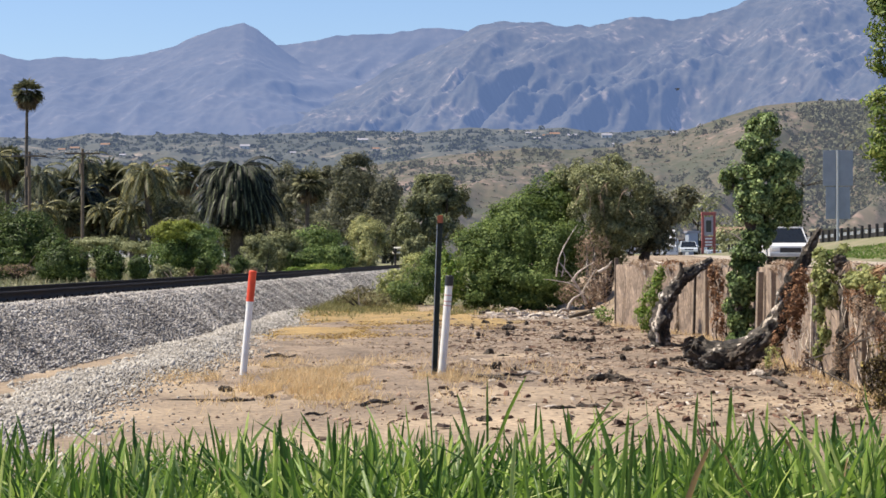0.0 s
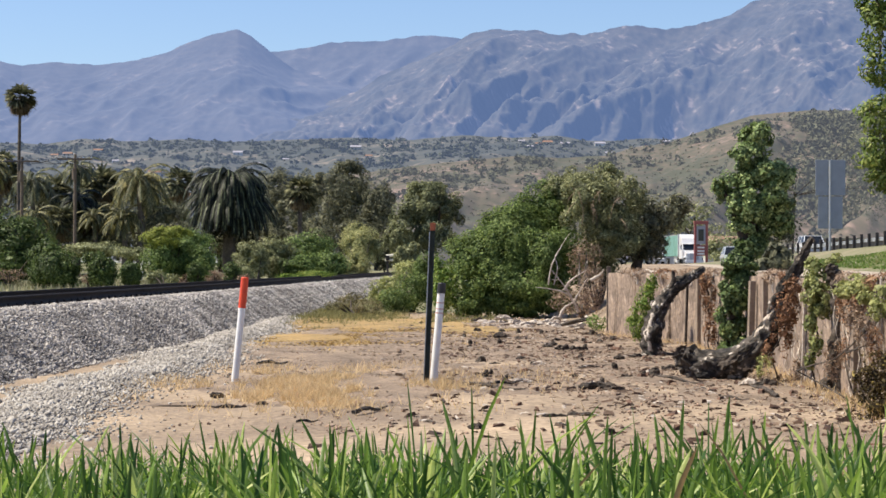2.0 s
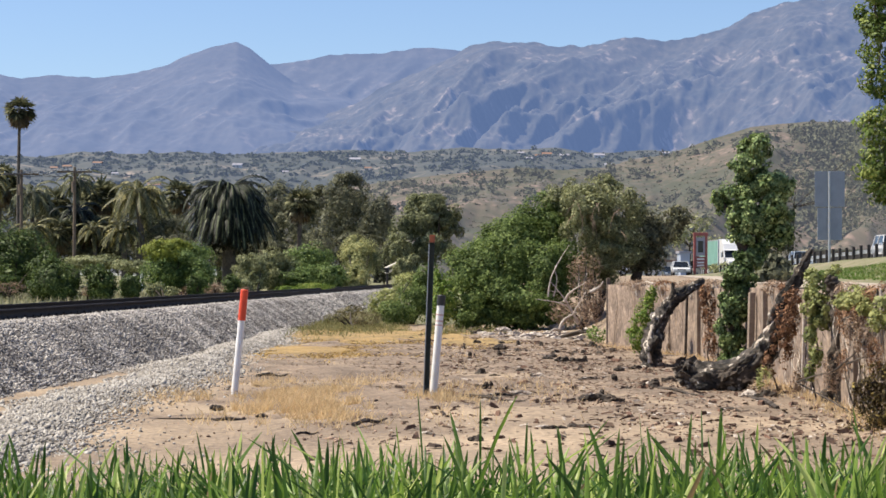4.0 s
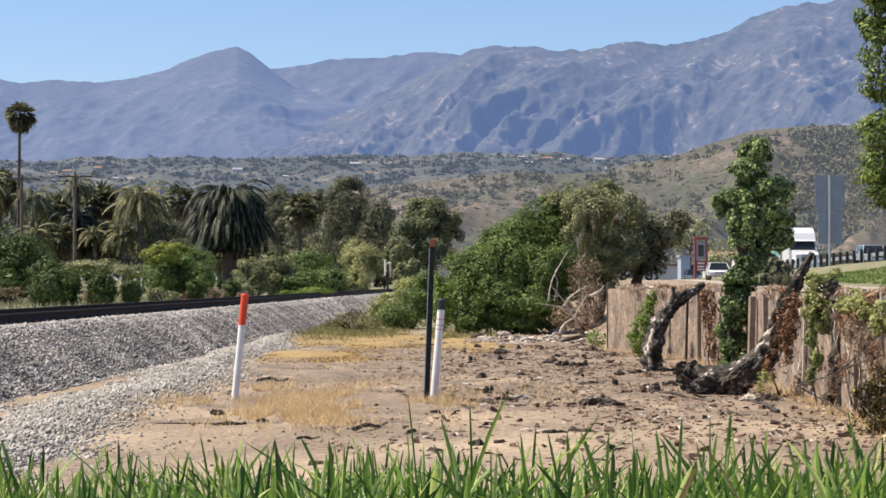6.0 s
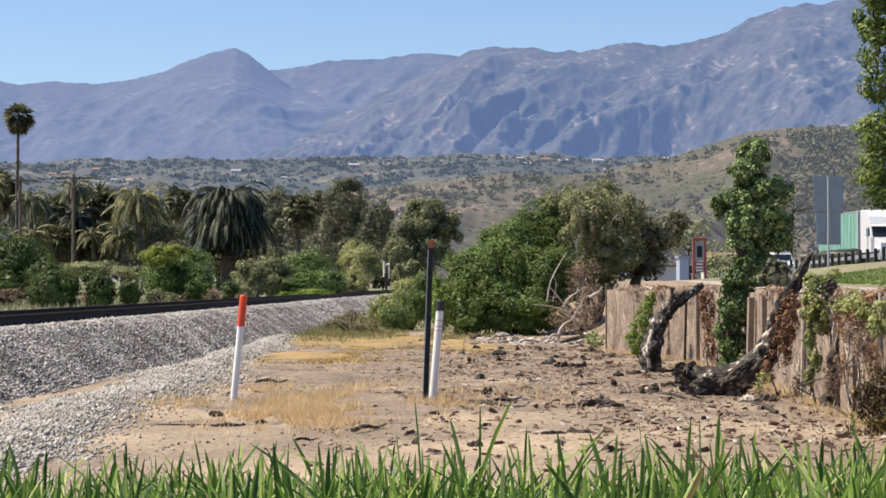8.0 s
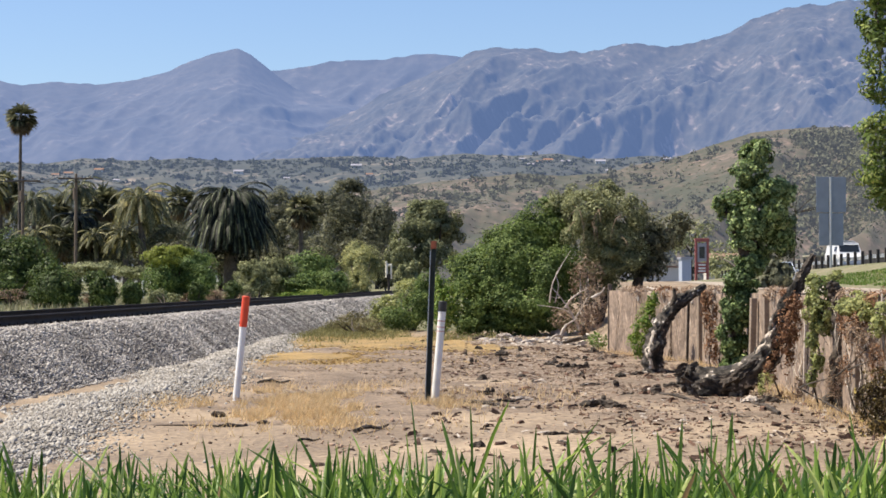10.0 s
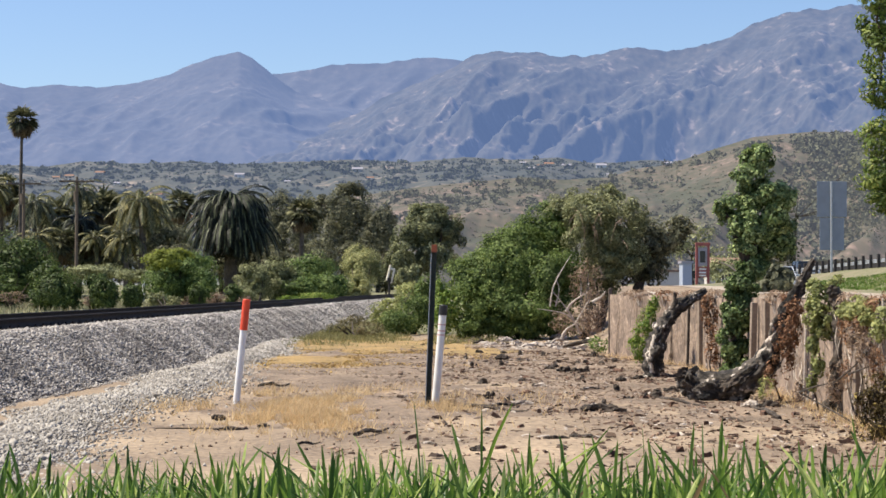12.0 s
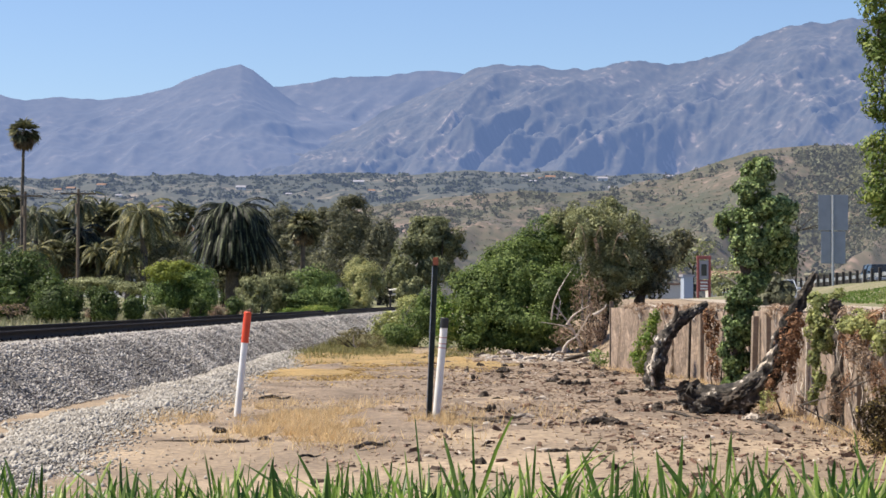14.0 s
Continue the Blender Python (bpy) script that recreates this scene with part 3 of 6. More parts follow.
stones("ballast_stones", "loose grey crushed stones on the ballast slope", 78000, bank_place, 0.021, STONE, 11)
stones("ballast_stones", "grey crushed stones on the far ballast slope", 20000, far_bank_place, 0.034, STONE, 16)
stones("pale_gravel", "heap of pale crushed gravel along the track", 42000, gravel_place, 0.021, GRAVEL, 12)
# the low heap under the gravel
ys = np.linspace(12, 56, 60)
ga, gb = gravel_edge(ys)
heap = np.stack([np.stack([ga + (gb - ga) * k, ys, 0.09 * (1 - (2 * k - 1) ** 2) - 0.015 + land(ga + (gb - ga) * k, ys)], -1) for k in np.linspace(0, 1, 9)], 1)
tagged(smooth(part("gravel_bed", grid_mesh("gravel_bed", heap), material("gravel_bed", (0.45, 0.43, 0.40), (0.25, 0.23, 0.21), 5, 0.95, 0, 1.0, 20, 1.1))), "low bed of pale gravel beside the track", "gravel", kind="structure")


# ---- marker posts ----
def marker(at, height, lean, cap, cap_mat, label, r=0.045):
    ob = thing("marker_post", at, label, "marker post", "utility marker posts")
    ob.matrix_world = pose(*at, 0, lean, 0)
    bm = rod(bmesh.new(), (0, 0, -0.15), (0, 0, height - cap), r, r, 20)
    part("tube", bm, WHITE, ob)
    bm = rod(bmesh.new(), (0, 0, height - cap - 0.004), (0, 0, height - 0.012), r * 1.12, r * 1.12, 20)
    rod(bm, (0, 0, height - 0.012), (0, 0, height), r * 1.12, r * 0.85, 20)
    part("cap", bm, cap_mat, ob)
    if cap_mat is BLACK:
        for z in (0.80, 0.74, 0.70):
            part("decal_bar", rod(bmesh.new(), (0, 0, height * z), (0, 0, height * z + 0.014), r * 1.03, r * 1.03, 20), FADED, ob, "faded red lettering bar")
    else:
        part("collar", rod(bmesh.new(), (0, 0, height - cap - 0.03), (0, 0, height - cap), r * 1.06, r * 1.06, 20), WHITE, ob)
    return ob


marker((-2.73, 26.20, -0.01), 1.43, 5.4, 0.42, RED, "white plastic marker post with an orange-red cap, leaning", 0.047)
marker((-0.02, 25.50, 0.00), 1.36, 4.6, 0.135, BLACK, "white plastic marker post with a short black cap", 0.05)
post = thing("steel_post", (-0.11, 25.40, 0.01), "tall dark green steel channel post with orange tip", "post")
post.matrix_world = pose(-0.11, 25.4, 0.0, 0, 2.0, 0)
bm = bmesh.new()
for px, w in ((-0.028, 0.012), (0.028, 0.012)):
    box(bm, (w, 0.045, 2.25), pose(px, 0, 0.97), 0.003)
box(bm, (0.05, 0.008, 2.25), pose(0, 0.02, 0.97))
for i in range(30):
    box(bm, (0.016, 0.012, 0.03), pose(0, 0.012, 0.1 + i * 0.065))
part("channel", bm, STEEL, post)
bm = box(bmesh.new(), (0.074, 0.052, 0.10), pose(0, 0, 2.10), 0.004)
part("tip", bm, ORANGE, post)
# The bright left edge, where sun strikes, is added as a pale strip.
part("sunlit_edge", box(bmesh.new(), (0.012, 0.05, 2.02), pose(-0.038, 0, 1.02), 0.003), GALV, post, "pale edge strip standing for sunlight on the steel post")

# ---- retaining wall ----
wall = thing("wall_east", (0, 0, 0), "weathered brown retaining wall of boards between posts", "wall", kind="structure")
WALL_Y = [11, 13.4, 15.8, 18.2, 20.6, 23.0, 25.4, 27.8, 30.2, 32.6, 35.3, 38.0, 40.2, 42.4, 44.5]
for i, (a, b) in enumerate(zip(WALL_Y, WALL_Y[1:])):
    pa, pb = Vector((float(wall_x(a)), a, 0)), Vector((float(wall_x(b)), b, 0))
    d = pb - pa
    ang = math.degrees(math.atan2(d.y, d.x))
    n = 2
    for j in range(n):
        c = pa + d * ((j + 0.5) / n)
        h = 1.43 + random.uniform(-0.05, 0.03) - (0.06 if a < 20 else 0)
        bm = box(bmesh.new(), (d.length / n - 0.003, 0.08, h + 0.2), pose(0, 0, (h - 0.2) / 2), 0.006)
        o = part("board", bm, CONCRETE, wall)
        o.matrix_world = pose(c.x, c.y + 0, 0, random.uniform(-0.5, 0.5), 0, ang)
    bm = box(bmesh.new(), (0.11, 0.11, 1.66), pose(0, 0, 0.63), 0.01)
    o = part("wall_post", bm, WALLPOST, wall)
    o.matrix_world = pose(pa.x + (-0.075 if i % 3 == 2 else 0.06), pa.y, 0, 0, 0, ang)
bm = box(bmesh.new(), (0.09, 0.09, 1.75), pose(0, 0, 0.7), 0.01)
part("wall_post", bm, POLEWOOD, wall).matrix_world = pose(4.05 - 0.02, 44.6, 0)

# ---- fallen and leaning trunks ----
log = thing("curved_log", (4.10, 27.00, 0.01), "thick dead grey trunk curving along the dirt and up", "log")
o = Vector((4.10, 27.00, 0.01))
bm = bmesh.new()
pts = [Vector(p) - o for p in ((3.52, 27.30, 0.34), (3.68, 27.20, 0.21), (4.10, 27.00, 0.19), (4.48, 26.90, 0.40), (4.67, 26.80, 0.69), (4.84, 26.70, 1.17), (5.02, 26.60, 1.60), (5.21, 26.50, 2.00))]
limb(bm, pts, [0.16, 0.20, 0.19, 0.155, 0.115, 0.095, 0.075, 0.03], 30, 0.45, 3, 0.58)
smooth(part("trunk", bm, BARK, log))
bm = bmesh.new()
limb(bm, [pts[1] + Vector((0.05, -0.12, 0.02)), pts[2] + Vector((0, -0.16, 0.06)), pts[3] + Vector((0, -0.1, 0.08)), pts[4] + Vector((0, -0.08, 0))], [0.06, 0.08, 0.06, 0.02], 16, 0.5, 9, 0.7)
limb(bm, [pts[0] + Vector((-0.02, -0.05, 0.1)), pts[0] + Vector((0.02, -0.12, -0.05)), pts[1] + Vector((0.1, -0.15, -0.1))], [0.06, 0.12, 0.05], 16, 0.6, 5, 0.7)
part("torn_bark", bm, DARKBARK, log)
# A pale limb laid on top stands for the sun's highlight there.
up = Vector((-0.05, -0.03, 0.13))
bm = limb(bmesh.new(), [pts[2] + Vector((0.05, -0.04, 0.15)), pts[3] + up, pts[4] + up * 0.7 + Vector((-0.03, 0, 0)), pts[5] + Vector((-0.05, -0.03, -0.1))], [0.03, 0.05, 0.05, 0.015], 14, 0.9, 15, 0.8)
smooth(part("bare_wood", bm, DEADWOOD, log, "pale strip standing for sunlight along its upper side"))
stump = thing("leaning_trunk", (3.92, 34.00, 0.03), "dead blackened trunk leaning against the wall", "log")
o = Vector((3.92, 34.00, 0.03))
bm = bmesh.new()
pts = [Vector(p) - o for p in ((3.90, 34.00, -0.03), (3.87, 34.00, 0.30), (3.94, 34.10, 0.70), (4.14, 34.30, 1.06), (4.49, 34.50, 1.33), (4.86, 34.70, 1.55))]
limb(bm, pts, [0.22, 0.18, 0.145, 0.12, 0.095, 0.04], 26, 0.45, 7, 0.58)
smooth(part("trunk", bm, BARK, stump))
bm = limb(bmesh.new(), [pts[3], pts[3] + Vector((0.12, 0.02, 0.25)), pts[3] + Vector((0.1, 0, 0.45))], [0.07, 0.05, 0.015], 8, 0.6, 2)
smooth(part("snag", bm, DARKBARK, stump))
# Another pale limb stands for sunlight on the trunk's lower left.
bm = limb(bmesh.new(), [pts[0] + Vector((-0.10, -0.12, 0.12)), pts[1] + Vector((-0.09, -0.10, 0.1)), pts[2] + Vector((-0.07, -0.09, 0.05))], [0.04, 0.085, 0.03], 14, 0.6, 21, 0.6)
smooth(part("bare_wood", bm, DEADWOOD, stump, "pale strip standing for sunlight at its foot"))
bm = limb(bmesh.new(), [pts[0] + Vector((0.1, 0, 0.02)), pts[0] + Vector((0.35, -0.05, 0.02)), pts[0] + Vector((0.6, -0.1, -0.02))], [0.09, 0.06, 0.03], 8, 0.6, 4)
smooth(part("root", bm, DARKBARK, stump))

# ---- ivy tree and the growth on the wall ----
ivy = thing("ivy_tree", (5.02, 32.4, 0.0), "small tree with ivy-wrapped trunk and glossy crown", "tree")
o = (5.02, 32.4, 0.0)
bm = bmesh.new()
limb(bm, [(0, 0, -0.1), (0.03, 0, 0.8), (0.12, 0, 1.5), (0.25, 0, 2.1), (0.3, 0, 3.0)], [0.15, 0.13, 0.12, 0.1, 0.04], 10, 0.4)
limb(bm, [(0.2, 0, 1.9), (0.45, 0.1, 2.3), (0.6, 0.1, 2.6)], [0.08, 0.05, 0.02], 8, 0.3)
limb(bm, [(0.2, 0, 2.0), (0.0, -0.1, 2.5), (-0.15, 0.1, 2.9)], [0.07, 0.05, 0.02], 8, 0.3)
smooth(part("trunk", bm, DARKBARK, ivy))
crown("ivy_sleeve", [(5.04, 32.20, 0.32, 0.31, 0.2, 0.34), (5.00, 32.20, 0.74, 0.29, 0.2, 0.36), (5.07, 32.20, 1.19, 0.32, 0.2, 0.34), (5.13, 32.20, 1.60, 0.34, 0.22, 0.30), (5.32, 32.30, 1.92, 0.28, 0.2, 0.22)], 12500, 0.055, LEAF_IVY, ivy, 21, 0.75, origin=o, lump=0.2, label="dense ivy leaves round the trunk")
crown("crown", [(5.40, 32.40, 3.79, 0.32, 0.26, 0.25), (5.30, 32.40, 3.48, 0.34, 0.27, 0.25), (5.00, 32.40, 2.91, 0.32, 0.26, 0.32), (5.50, 32.30, 2.87, 0.46, 0.37, 0.48), (5.84, 32.40, 3.10, 0.31, 0.24, 0.31), (5.86, 32.40, 2.46, 0.29, 0.23, 0.36), (5.35, 32.40, 2.27, 0.42, 0.34, 0.27), (5.28, 32.35, 2.58, 0.44, 0.35, 0.34), (5.62, 32.40, 2.6, 0.36, 0.3, 0.4), (5.4, 32.4, 3.2, 0.36, 0.3, 0.3)], 23000, 0.06, LEAF_IVY, ivy, 22, 0.62, origin=o, lump=0.35)

def growth(name, label, blobs, n, size, mat, seed, foot, category="plant", slim=0.6, group="", fill=0.6):
    ob = thing(name, foot, label, category, group)
    bm = bmesh.new()
    r = random.Random(seed)
    base = Vector((0, 0, -0.05))
    for b in sorted(blobs, key=lambda q: q[2]):
        e = Vector(b[:3]) - Vector(foot)
        limb(bm, [base, base.lerp(e, 0.5) + Vector((r.uniform(-.06, .06), -.02, 0)), e], [0.014, 0.011, 0.008], 6, 0.3)
        base = e
    part("stem", bm, DARKBARK, ob)
    crown("foliage", blobs, n, size, mat, ob, seed, slim, origin=foot, lump=0.3, fill=fill)
    return ob


growth("wall_creeper", "bright green creeper climbing the wall", [(4.22, 38.50, 0.82, 0.27, 0.2, 0.42), (4.12, 38.50, 0.42, 0.30, 0.22, 0.34), (4.34, 38.60, 1.20, 0.15, 0.12, 0.26)], 3400, 0.055, LEAF_BRIGHT, 31, (4.28, 38.5, 0.0), slim=0.4)
growth("dead_vine", "rust-brown dead vine hanging on the wall", [(5.05, 35.40, 1.08, 0.18, 0.14, 0.33), (5.06, 35.20, 0.51, 0.15, 0.12, 0.41), (5.00, 35.50, 1.34, 0.13, 0.10, 0.17)], 1500, 0.05, LEAF_DEAD, 32, (5.05, 35.2, 0.0), slim=0.5)
growth("dead_vine", "rust-brown dead leaves on the curved trunk", [(4.83, 26.30, 1.04, 0.21, 0.16, 0.28), (4.76, 26.30, 0.67, 0.17, 0.12, 0.31), (4.90, 26.20, 1.33, 0.14, 0.11, 0.17), (4.58, 26.30, 0.38, 0.11, 0.09, 0.20)], 2300, 0.045, LEAF_DEAD, 33, (4.75, 26.35, 0.0), slim=0.5)
growth("leafy_vine", "yellow-green leafy vine draped over the wall", [(4.99, 25.00, 1.49, 0.24, 0.19, 0.25), (4.97, 24.60, 1.16, 0.19, 0.16, 0.26), (4.84, 24.70, 1.27, 0.15, 0.13, 0.29), (4.90, 24.60, 0.63, 0.10, 0.09, 0.20), (4.84, 24.70, 0.87, 0.10, 0.09, 0.20), (4.80, 24.60, 0.40, 0.09, 0.08, 0.13), (5.20, 25.00, 1.64, 0.15, 0.12, 0.13)], 3300, 0.05, leafmat("vine_leaf", (0.34, 0.36, 0.13), (0.15, 0.17, 0.06), 0.5, 0.35, (0.50, 0.50, 0.22)), 34, (4.95, 24.8, 0.0), slim=0.7)
vine_trunk = thing("leaning_trunk", (5.06, 24.3, 0.0), "dark dead trunk standing against the wall", "log")
bm = limb(bmesh.new(), [(-0.02, 0, -0.1), (0.0, -0.05, 0.45), (0.12, -0.03, 0.95), (0.05, 0.02, 1.4), (-0.08, 0.03, 1.62)], [0.12, 0.10, 0.125, 0.09, 0.04], 22, 0.7, 8, 0.7)
smooth(part("trunk", bm, DARKBARK, vine_trunk))
growth("dry_shrub", "dark withered shrub with yellowed leaf tips", [(4.61, 20.40, 0.37, 0.20, 0.16, 0.18), (4.73, 20.40, 0.55, 0.22, 0.17, 0.20), (4.64, 20.30, 0.14, 0.24, 0.19, 0.16), (4.84, 20.40, 0.25, 0.30, 0.24, 0.30), (4.54, 20.20, -0.07, 0.24, 0.19, 0.24)], 5600, 0.04, leafmat("withered_leaf", (0.13, 0.10, 0.04), (0.04, 0.03, 0.018), 0.8, 0.2, (0.34, 0.26, 0.08)), 35, (4.72, 20.4, 0.0), slim=0.4)
growth("wall_ivy", "bright ivy spilling over the wall top", [(4.90, 22.60, 1.30, 0.23, 0.18, 0.09), (4.98, 21.80, 1.25, 0.19, 0.15, 0.10), (5.34, 24.00, 1.39, 0.21, 0.17, 0.08), (5.05, 21.00, 1.32, 0.25, 0.20, 0.14), (5.02, 22.2, 1.38, 0.24, 0.3, 0.12), (5.1, 23.3, 1.40, 0.22, 0.3, 0.10), (4.96, 21.4, 1.12, 0.14, 0.2, 0.14)], 3600, 0.045, LEAF_VERGE, 36, (5.28, 22.5, 1.2), slim=0.7)
growth("dead_vine", "thin brown dead twigs clinging to the wall", [(4.77, 22.00, 1.02, 0.14, 0.11, 0.23), (4.74, 22.80, 0.49, 0.13, 0.11, 0.31), (4.75, 21.20, 0.88, 0.12, 0.10, 0.25), (4.64, 24.60, 0.26, 0.10, 0.08, 0.19)], 1500, 0.05, LEAF_BROWN, 37, (4.95, 22.0, 0.0), slim=0.22)
growth("pepper_tree_branch", "tall leafy branch with hanging green leaves", [(4.80, 20.60, 4.18, 0.32, 0.25, 0.30), (4.77, 20.60, 3.75, 0.22, 0.17, 0.24), (4.84, 20.60, 3.21, 0.33, 0.26, 0.27), (4.83, 20.60, 2.84, 0.33, 0.26, 0.27), (4.88, 20.60, 2.54, 0.27, 0.21, 0.18), (5.13, 20.60, 3.45, 0.42, 0.34, 0.97), (4.72, 20.60, 4.48, 0.24, 0.19, 0.24), (4.89, 20.60, 4.85, 0.42, 0.34, 0.36)], 12000, 0.055, leafmat("hanging_leaf", (0.17, 0.24, 0.05), (0.07, 0.11, 0.025), 0.45, 0.35, (0.30, 0.34, 0.10)), 38, (5.6, 20.8, 1.2), "tree", 0.45)

# dead stems and runners that cling to the boards
def wall_twigs(label, y0, y1, count, seed, mat, top=1.42, hang=0.5):
    r = random.Random(seed)
    o = Vector((float(wall_x((y0 + y1) / 2)) - 0.07, (y0 + y1) / 2, 0.0))
    ob = thing("dead_creeper", o, label, "plant", "dead creepers on the wall")
    for _ in range(count):
        y, z = r.uniform(y0, y1), 0.0 if r.random() > hang else top + r.uniform(-0.05, 0.08)
        n, away = r.randint(4, 6), -1 if z > 0.5 else 1
        length = r.uniform(0.35, 1.25)
        pts, dy = [], r.uniform(-0.5, 0.5)
        for k in range(n):
            f = k / (n - 1)
            yy_ = y + dy * f + r.uniform(-0.12, 0.12)
            zz_ = min(max(z + away * length * f, 0.0), top + 0.06)
            pts.append(Vector((float(wall_x(yy_)) - r.uniform(0.055, 0.13), yy_, zz_)) - o)
        w = r.uniform(0.005, 0.013)
        part("runner", limb(bmesh.new(), pts, [w * (1 - 0.6 * k / (n - 1)) for k in range(n)], 4, 0.3, seed), mat, ob)
    return ob


wall_twigs("pale dry runners hanging down the boards", 20.8, 24.4, 34, 3, DEADWOOD)
wall_twigs("brown dead stems tangled on the boards", 20.8, 24.6, 20, 4, BARK, hang=0.7)
wall_twigs("thin dead stems beside the curved trunk", 25.0, 28.6, 22, 5, DEADWOOD, hang=0.3)
wall_twigs("brown dead stems behind the ivy", 33.0, 38.0, 26, 6, BARK, hang=0.6)
wall_twigs("brown dead stems at the wall's far end", 39.0, 44.0, 13, 7, WALLPOST, hang=0.6)
growth("dead_vine", "rust-brown dried leaves along the wall top", [(4.96, 22.4, 1.18, 0.12, 0.3, 0.14), (4.98, 23.4, 1.1, 0.1, 0.26, 0.2), (4.93, 21.5, 0.75, 0.1, 0.24, 0.24), (4.95, 23.2, 0.55, 0.08, 0.2, 0.2)], 1500, 0.04, LEAF_DEAD, 39, (5.0, 22.6, 0.0), slim=0.3)
growth("dry_weed", "yellowed weeds at the curved trunk's foot", [(4.50, 26.2, 0.22, 0.12, 0.12, 0.22), (4.42, 28.2, 0.18, 0.22, 0.2, 0.16), (4.62, 31.0, 0.16, 0.3, 0.2, 0.14)], 1100, 0.05, LEAF_VERGE, 40, (4.45, 27.0, 0.0), slim=0.3)
for label, x, y, w, h, m in (("square tan timber post leaning on the wall", 5.14, 31.3, 0.10, 1.36, WALLPOST), ("thin dark stake before the boards", 4.99, 38.2, 0.05, 1.35, DARKBARK), ("thin pale stake before the boards", 4.86, 39.9, 0.05, 1.25, WALLPOST), ("thin pale stake before the boards", 4.98, 26.0, 0.035, 1.05, DEADWOOD)):
    stake = thing("wooden_stake", (x, y, 0.0), label, "stake", "stakes along the wall")
    stake.matrix_world = pose(x, y, 0.0, 0, 1.5, 8)
    part("shaft", box(bmesh.new(), (w, w, h + 0.15), pose(0, 0, h / 2 - 0.075), w * 0.12), m, stake)

# ---- the large shrub and its neighbours ----
bush("large_shrub", "large dense green shrub, leafy to the ground", [(1.67, 59.00, 1.34, 1.36, 1.08, 1.42), (1.04, 58.00, 1.00, 0.85, 0.68, 1.02), (2.58, 60.00, 2.22, 1.38, 1.10, 1.34), (1.43, 60.00, 2.13, 0.88, 0.71, 0.78), (2.80, 61.00, 3.04, 1.01, 0.80, 0.79), (3.91, 61.50, 3.59, 0.91, 0.72, 0.80), (3.52, 61.00, 3.13, 1.08, 0.86, 1.08), (2.49, 58.00, 0.83, 1.20, 0.96, 0.77), (3.49, 59.00, 1.51, 1.04, 0.83, 1.22), (0.80, 59.00, 1.77, 0.69, 0.56, 0.63), (3.93, 59.00, 0.47, 0.69, 0.56, 0.45), (2.07, 60.50, 2.58, 0.89, 0.71, 0.71), (3.99, 60.00, 1.87, 0.88, 0.71, 1.06), (1.30, 58.00, 0.40, 0.85, 0.68, 0.44), (2.49, 58.00, 0.35, 0.92, 0.74, 0.41), (3.46, 58.50, 0.48, 0.69, 0.55, 0.48)], 78000, 0.075, LEAF_SHRUB, 41, 0.0, "shrub", slim=0.55, stems=8, lump=0.62, clusters=32, tight=0.84, core=14000)
bush("grey_shrub", "tall grey-green shrub with drooping twigs", [(4.88, 60.00, 3.46, 1.06, 0.85, 1.17), (5.81, 60.50, 3.65, 0.86, 0.68, 0.93), (4.42, 61.00, 3.94, 0.90, 0.72, 0.75), (5.41, 61.00, 4.38, 0.68, 0.55, 0.50), (5.49, 60.00, 2.48, 0.99, 0.79, 0.81), (4.92, 60.50, 1.87, 0.89, 0.71, 0.82)], 30000, 0.09, LEAF_OLIVE, 42, 0.0, "shrub", slim=0.35, stems=10, bark=BARK, lump=0.7, clusters=28, tight=0.82, core=5000)
bush("wind_bent_tree", "dark wind-bent tree leaning over the wall", [(6.57, 61.00, 2.86, 0.83, 0.66, 0.90), (7.29, 61.00, 3.22, 0.72, 0.57, 0.65), (7.74, 61.00, 3.49, 0.47, 0.37, 0.43), (6.75, 61.00, 2.23, 0.72, 0.57, 0.54), (6.13, 61.00, 2.23, 0.65, 0.52, 0.65)], 9000, 0.12, LEAF_DARK, 43, 0.4, "tree", slim=0.45, stems=8, trunk=0.16)
bush("low_bush", "small yellow-green bush by the big shrub", [(0.27, 57.00, 0.84, 0.44, 0.35, 0.70), (0.10, 58.00, 1.34, 0.27, 0.22, 0.51)], 2400, 0.09, LEAF_BRIGHT, 44, 0.0, group="bushes beside the track", stems=4)
bush("low_bush", "rounded olive bush beside the track", [(-0.72, 63.00, 0.67, 0.70, 0.56, 0.70), (-0.23, 64.00, 1.13, 0.64, 0.51, 0.98), (-1.26, 62.00, 0.41, 0.62, 0.50, 0.44)], 9000, 0.08, LEAF_SHRUB, 45, 0.0, group="bushes beside the track")
bush("low_bush", "olive bush on the lineside verge", [(-1.86, 70.00, 0.51, 0.70, 0.56, 0.54), (-1.0, 78.00, 1.2, 0.82, 0.70, 0.64), (-1.75, 74.00, 0.80, 0.48, 0.42, 0.42)], 6500, 0.09, LEAF_VERGE, 46, 0.05, group="bushes beside the track")
bush("low_bush", "dry grey weeds beside the gravel", [(-2.63, 62.00, 0.41, 0.62, 0.50, 0.26), (-3.07, 60.00, 0.31, 0.39, 0.31, 0.16), (-2.03, 58.00, 0.32, 0.51, 0.41, 0.24)], 1600, 0.09, leafmat("grey_weed", (0.24, 0.21, 0.11), (0.13, 0.12, 0.06), 0.8, 0.2), 47, 0.0, group="bushes beside the track", slim=0.3)

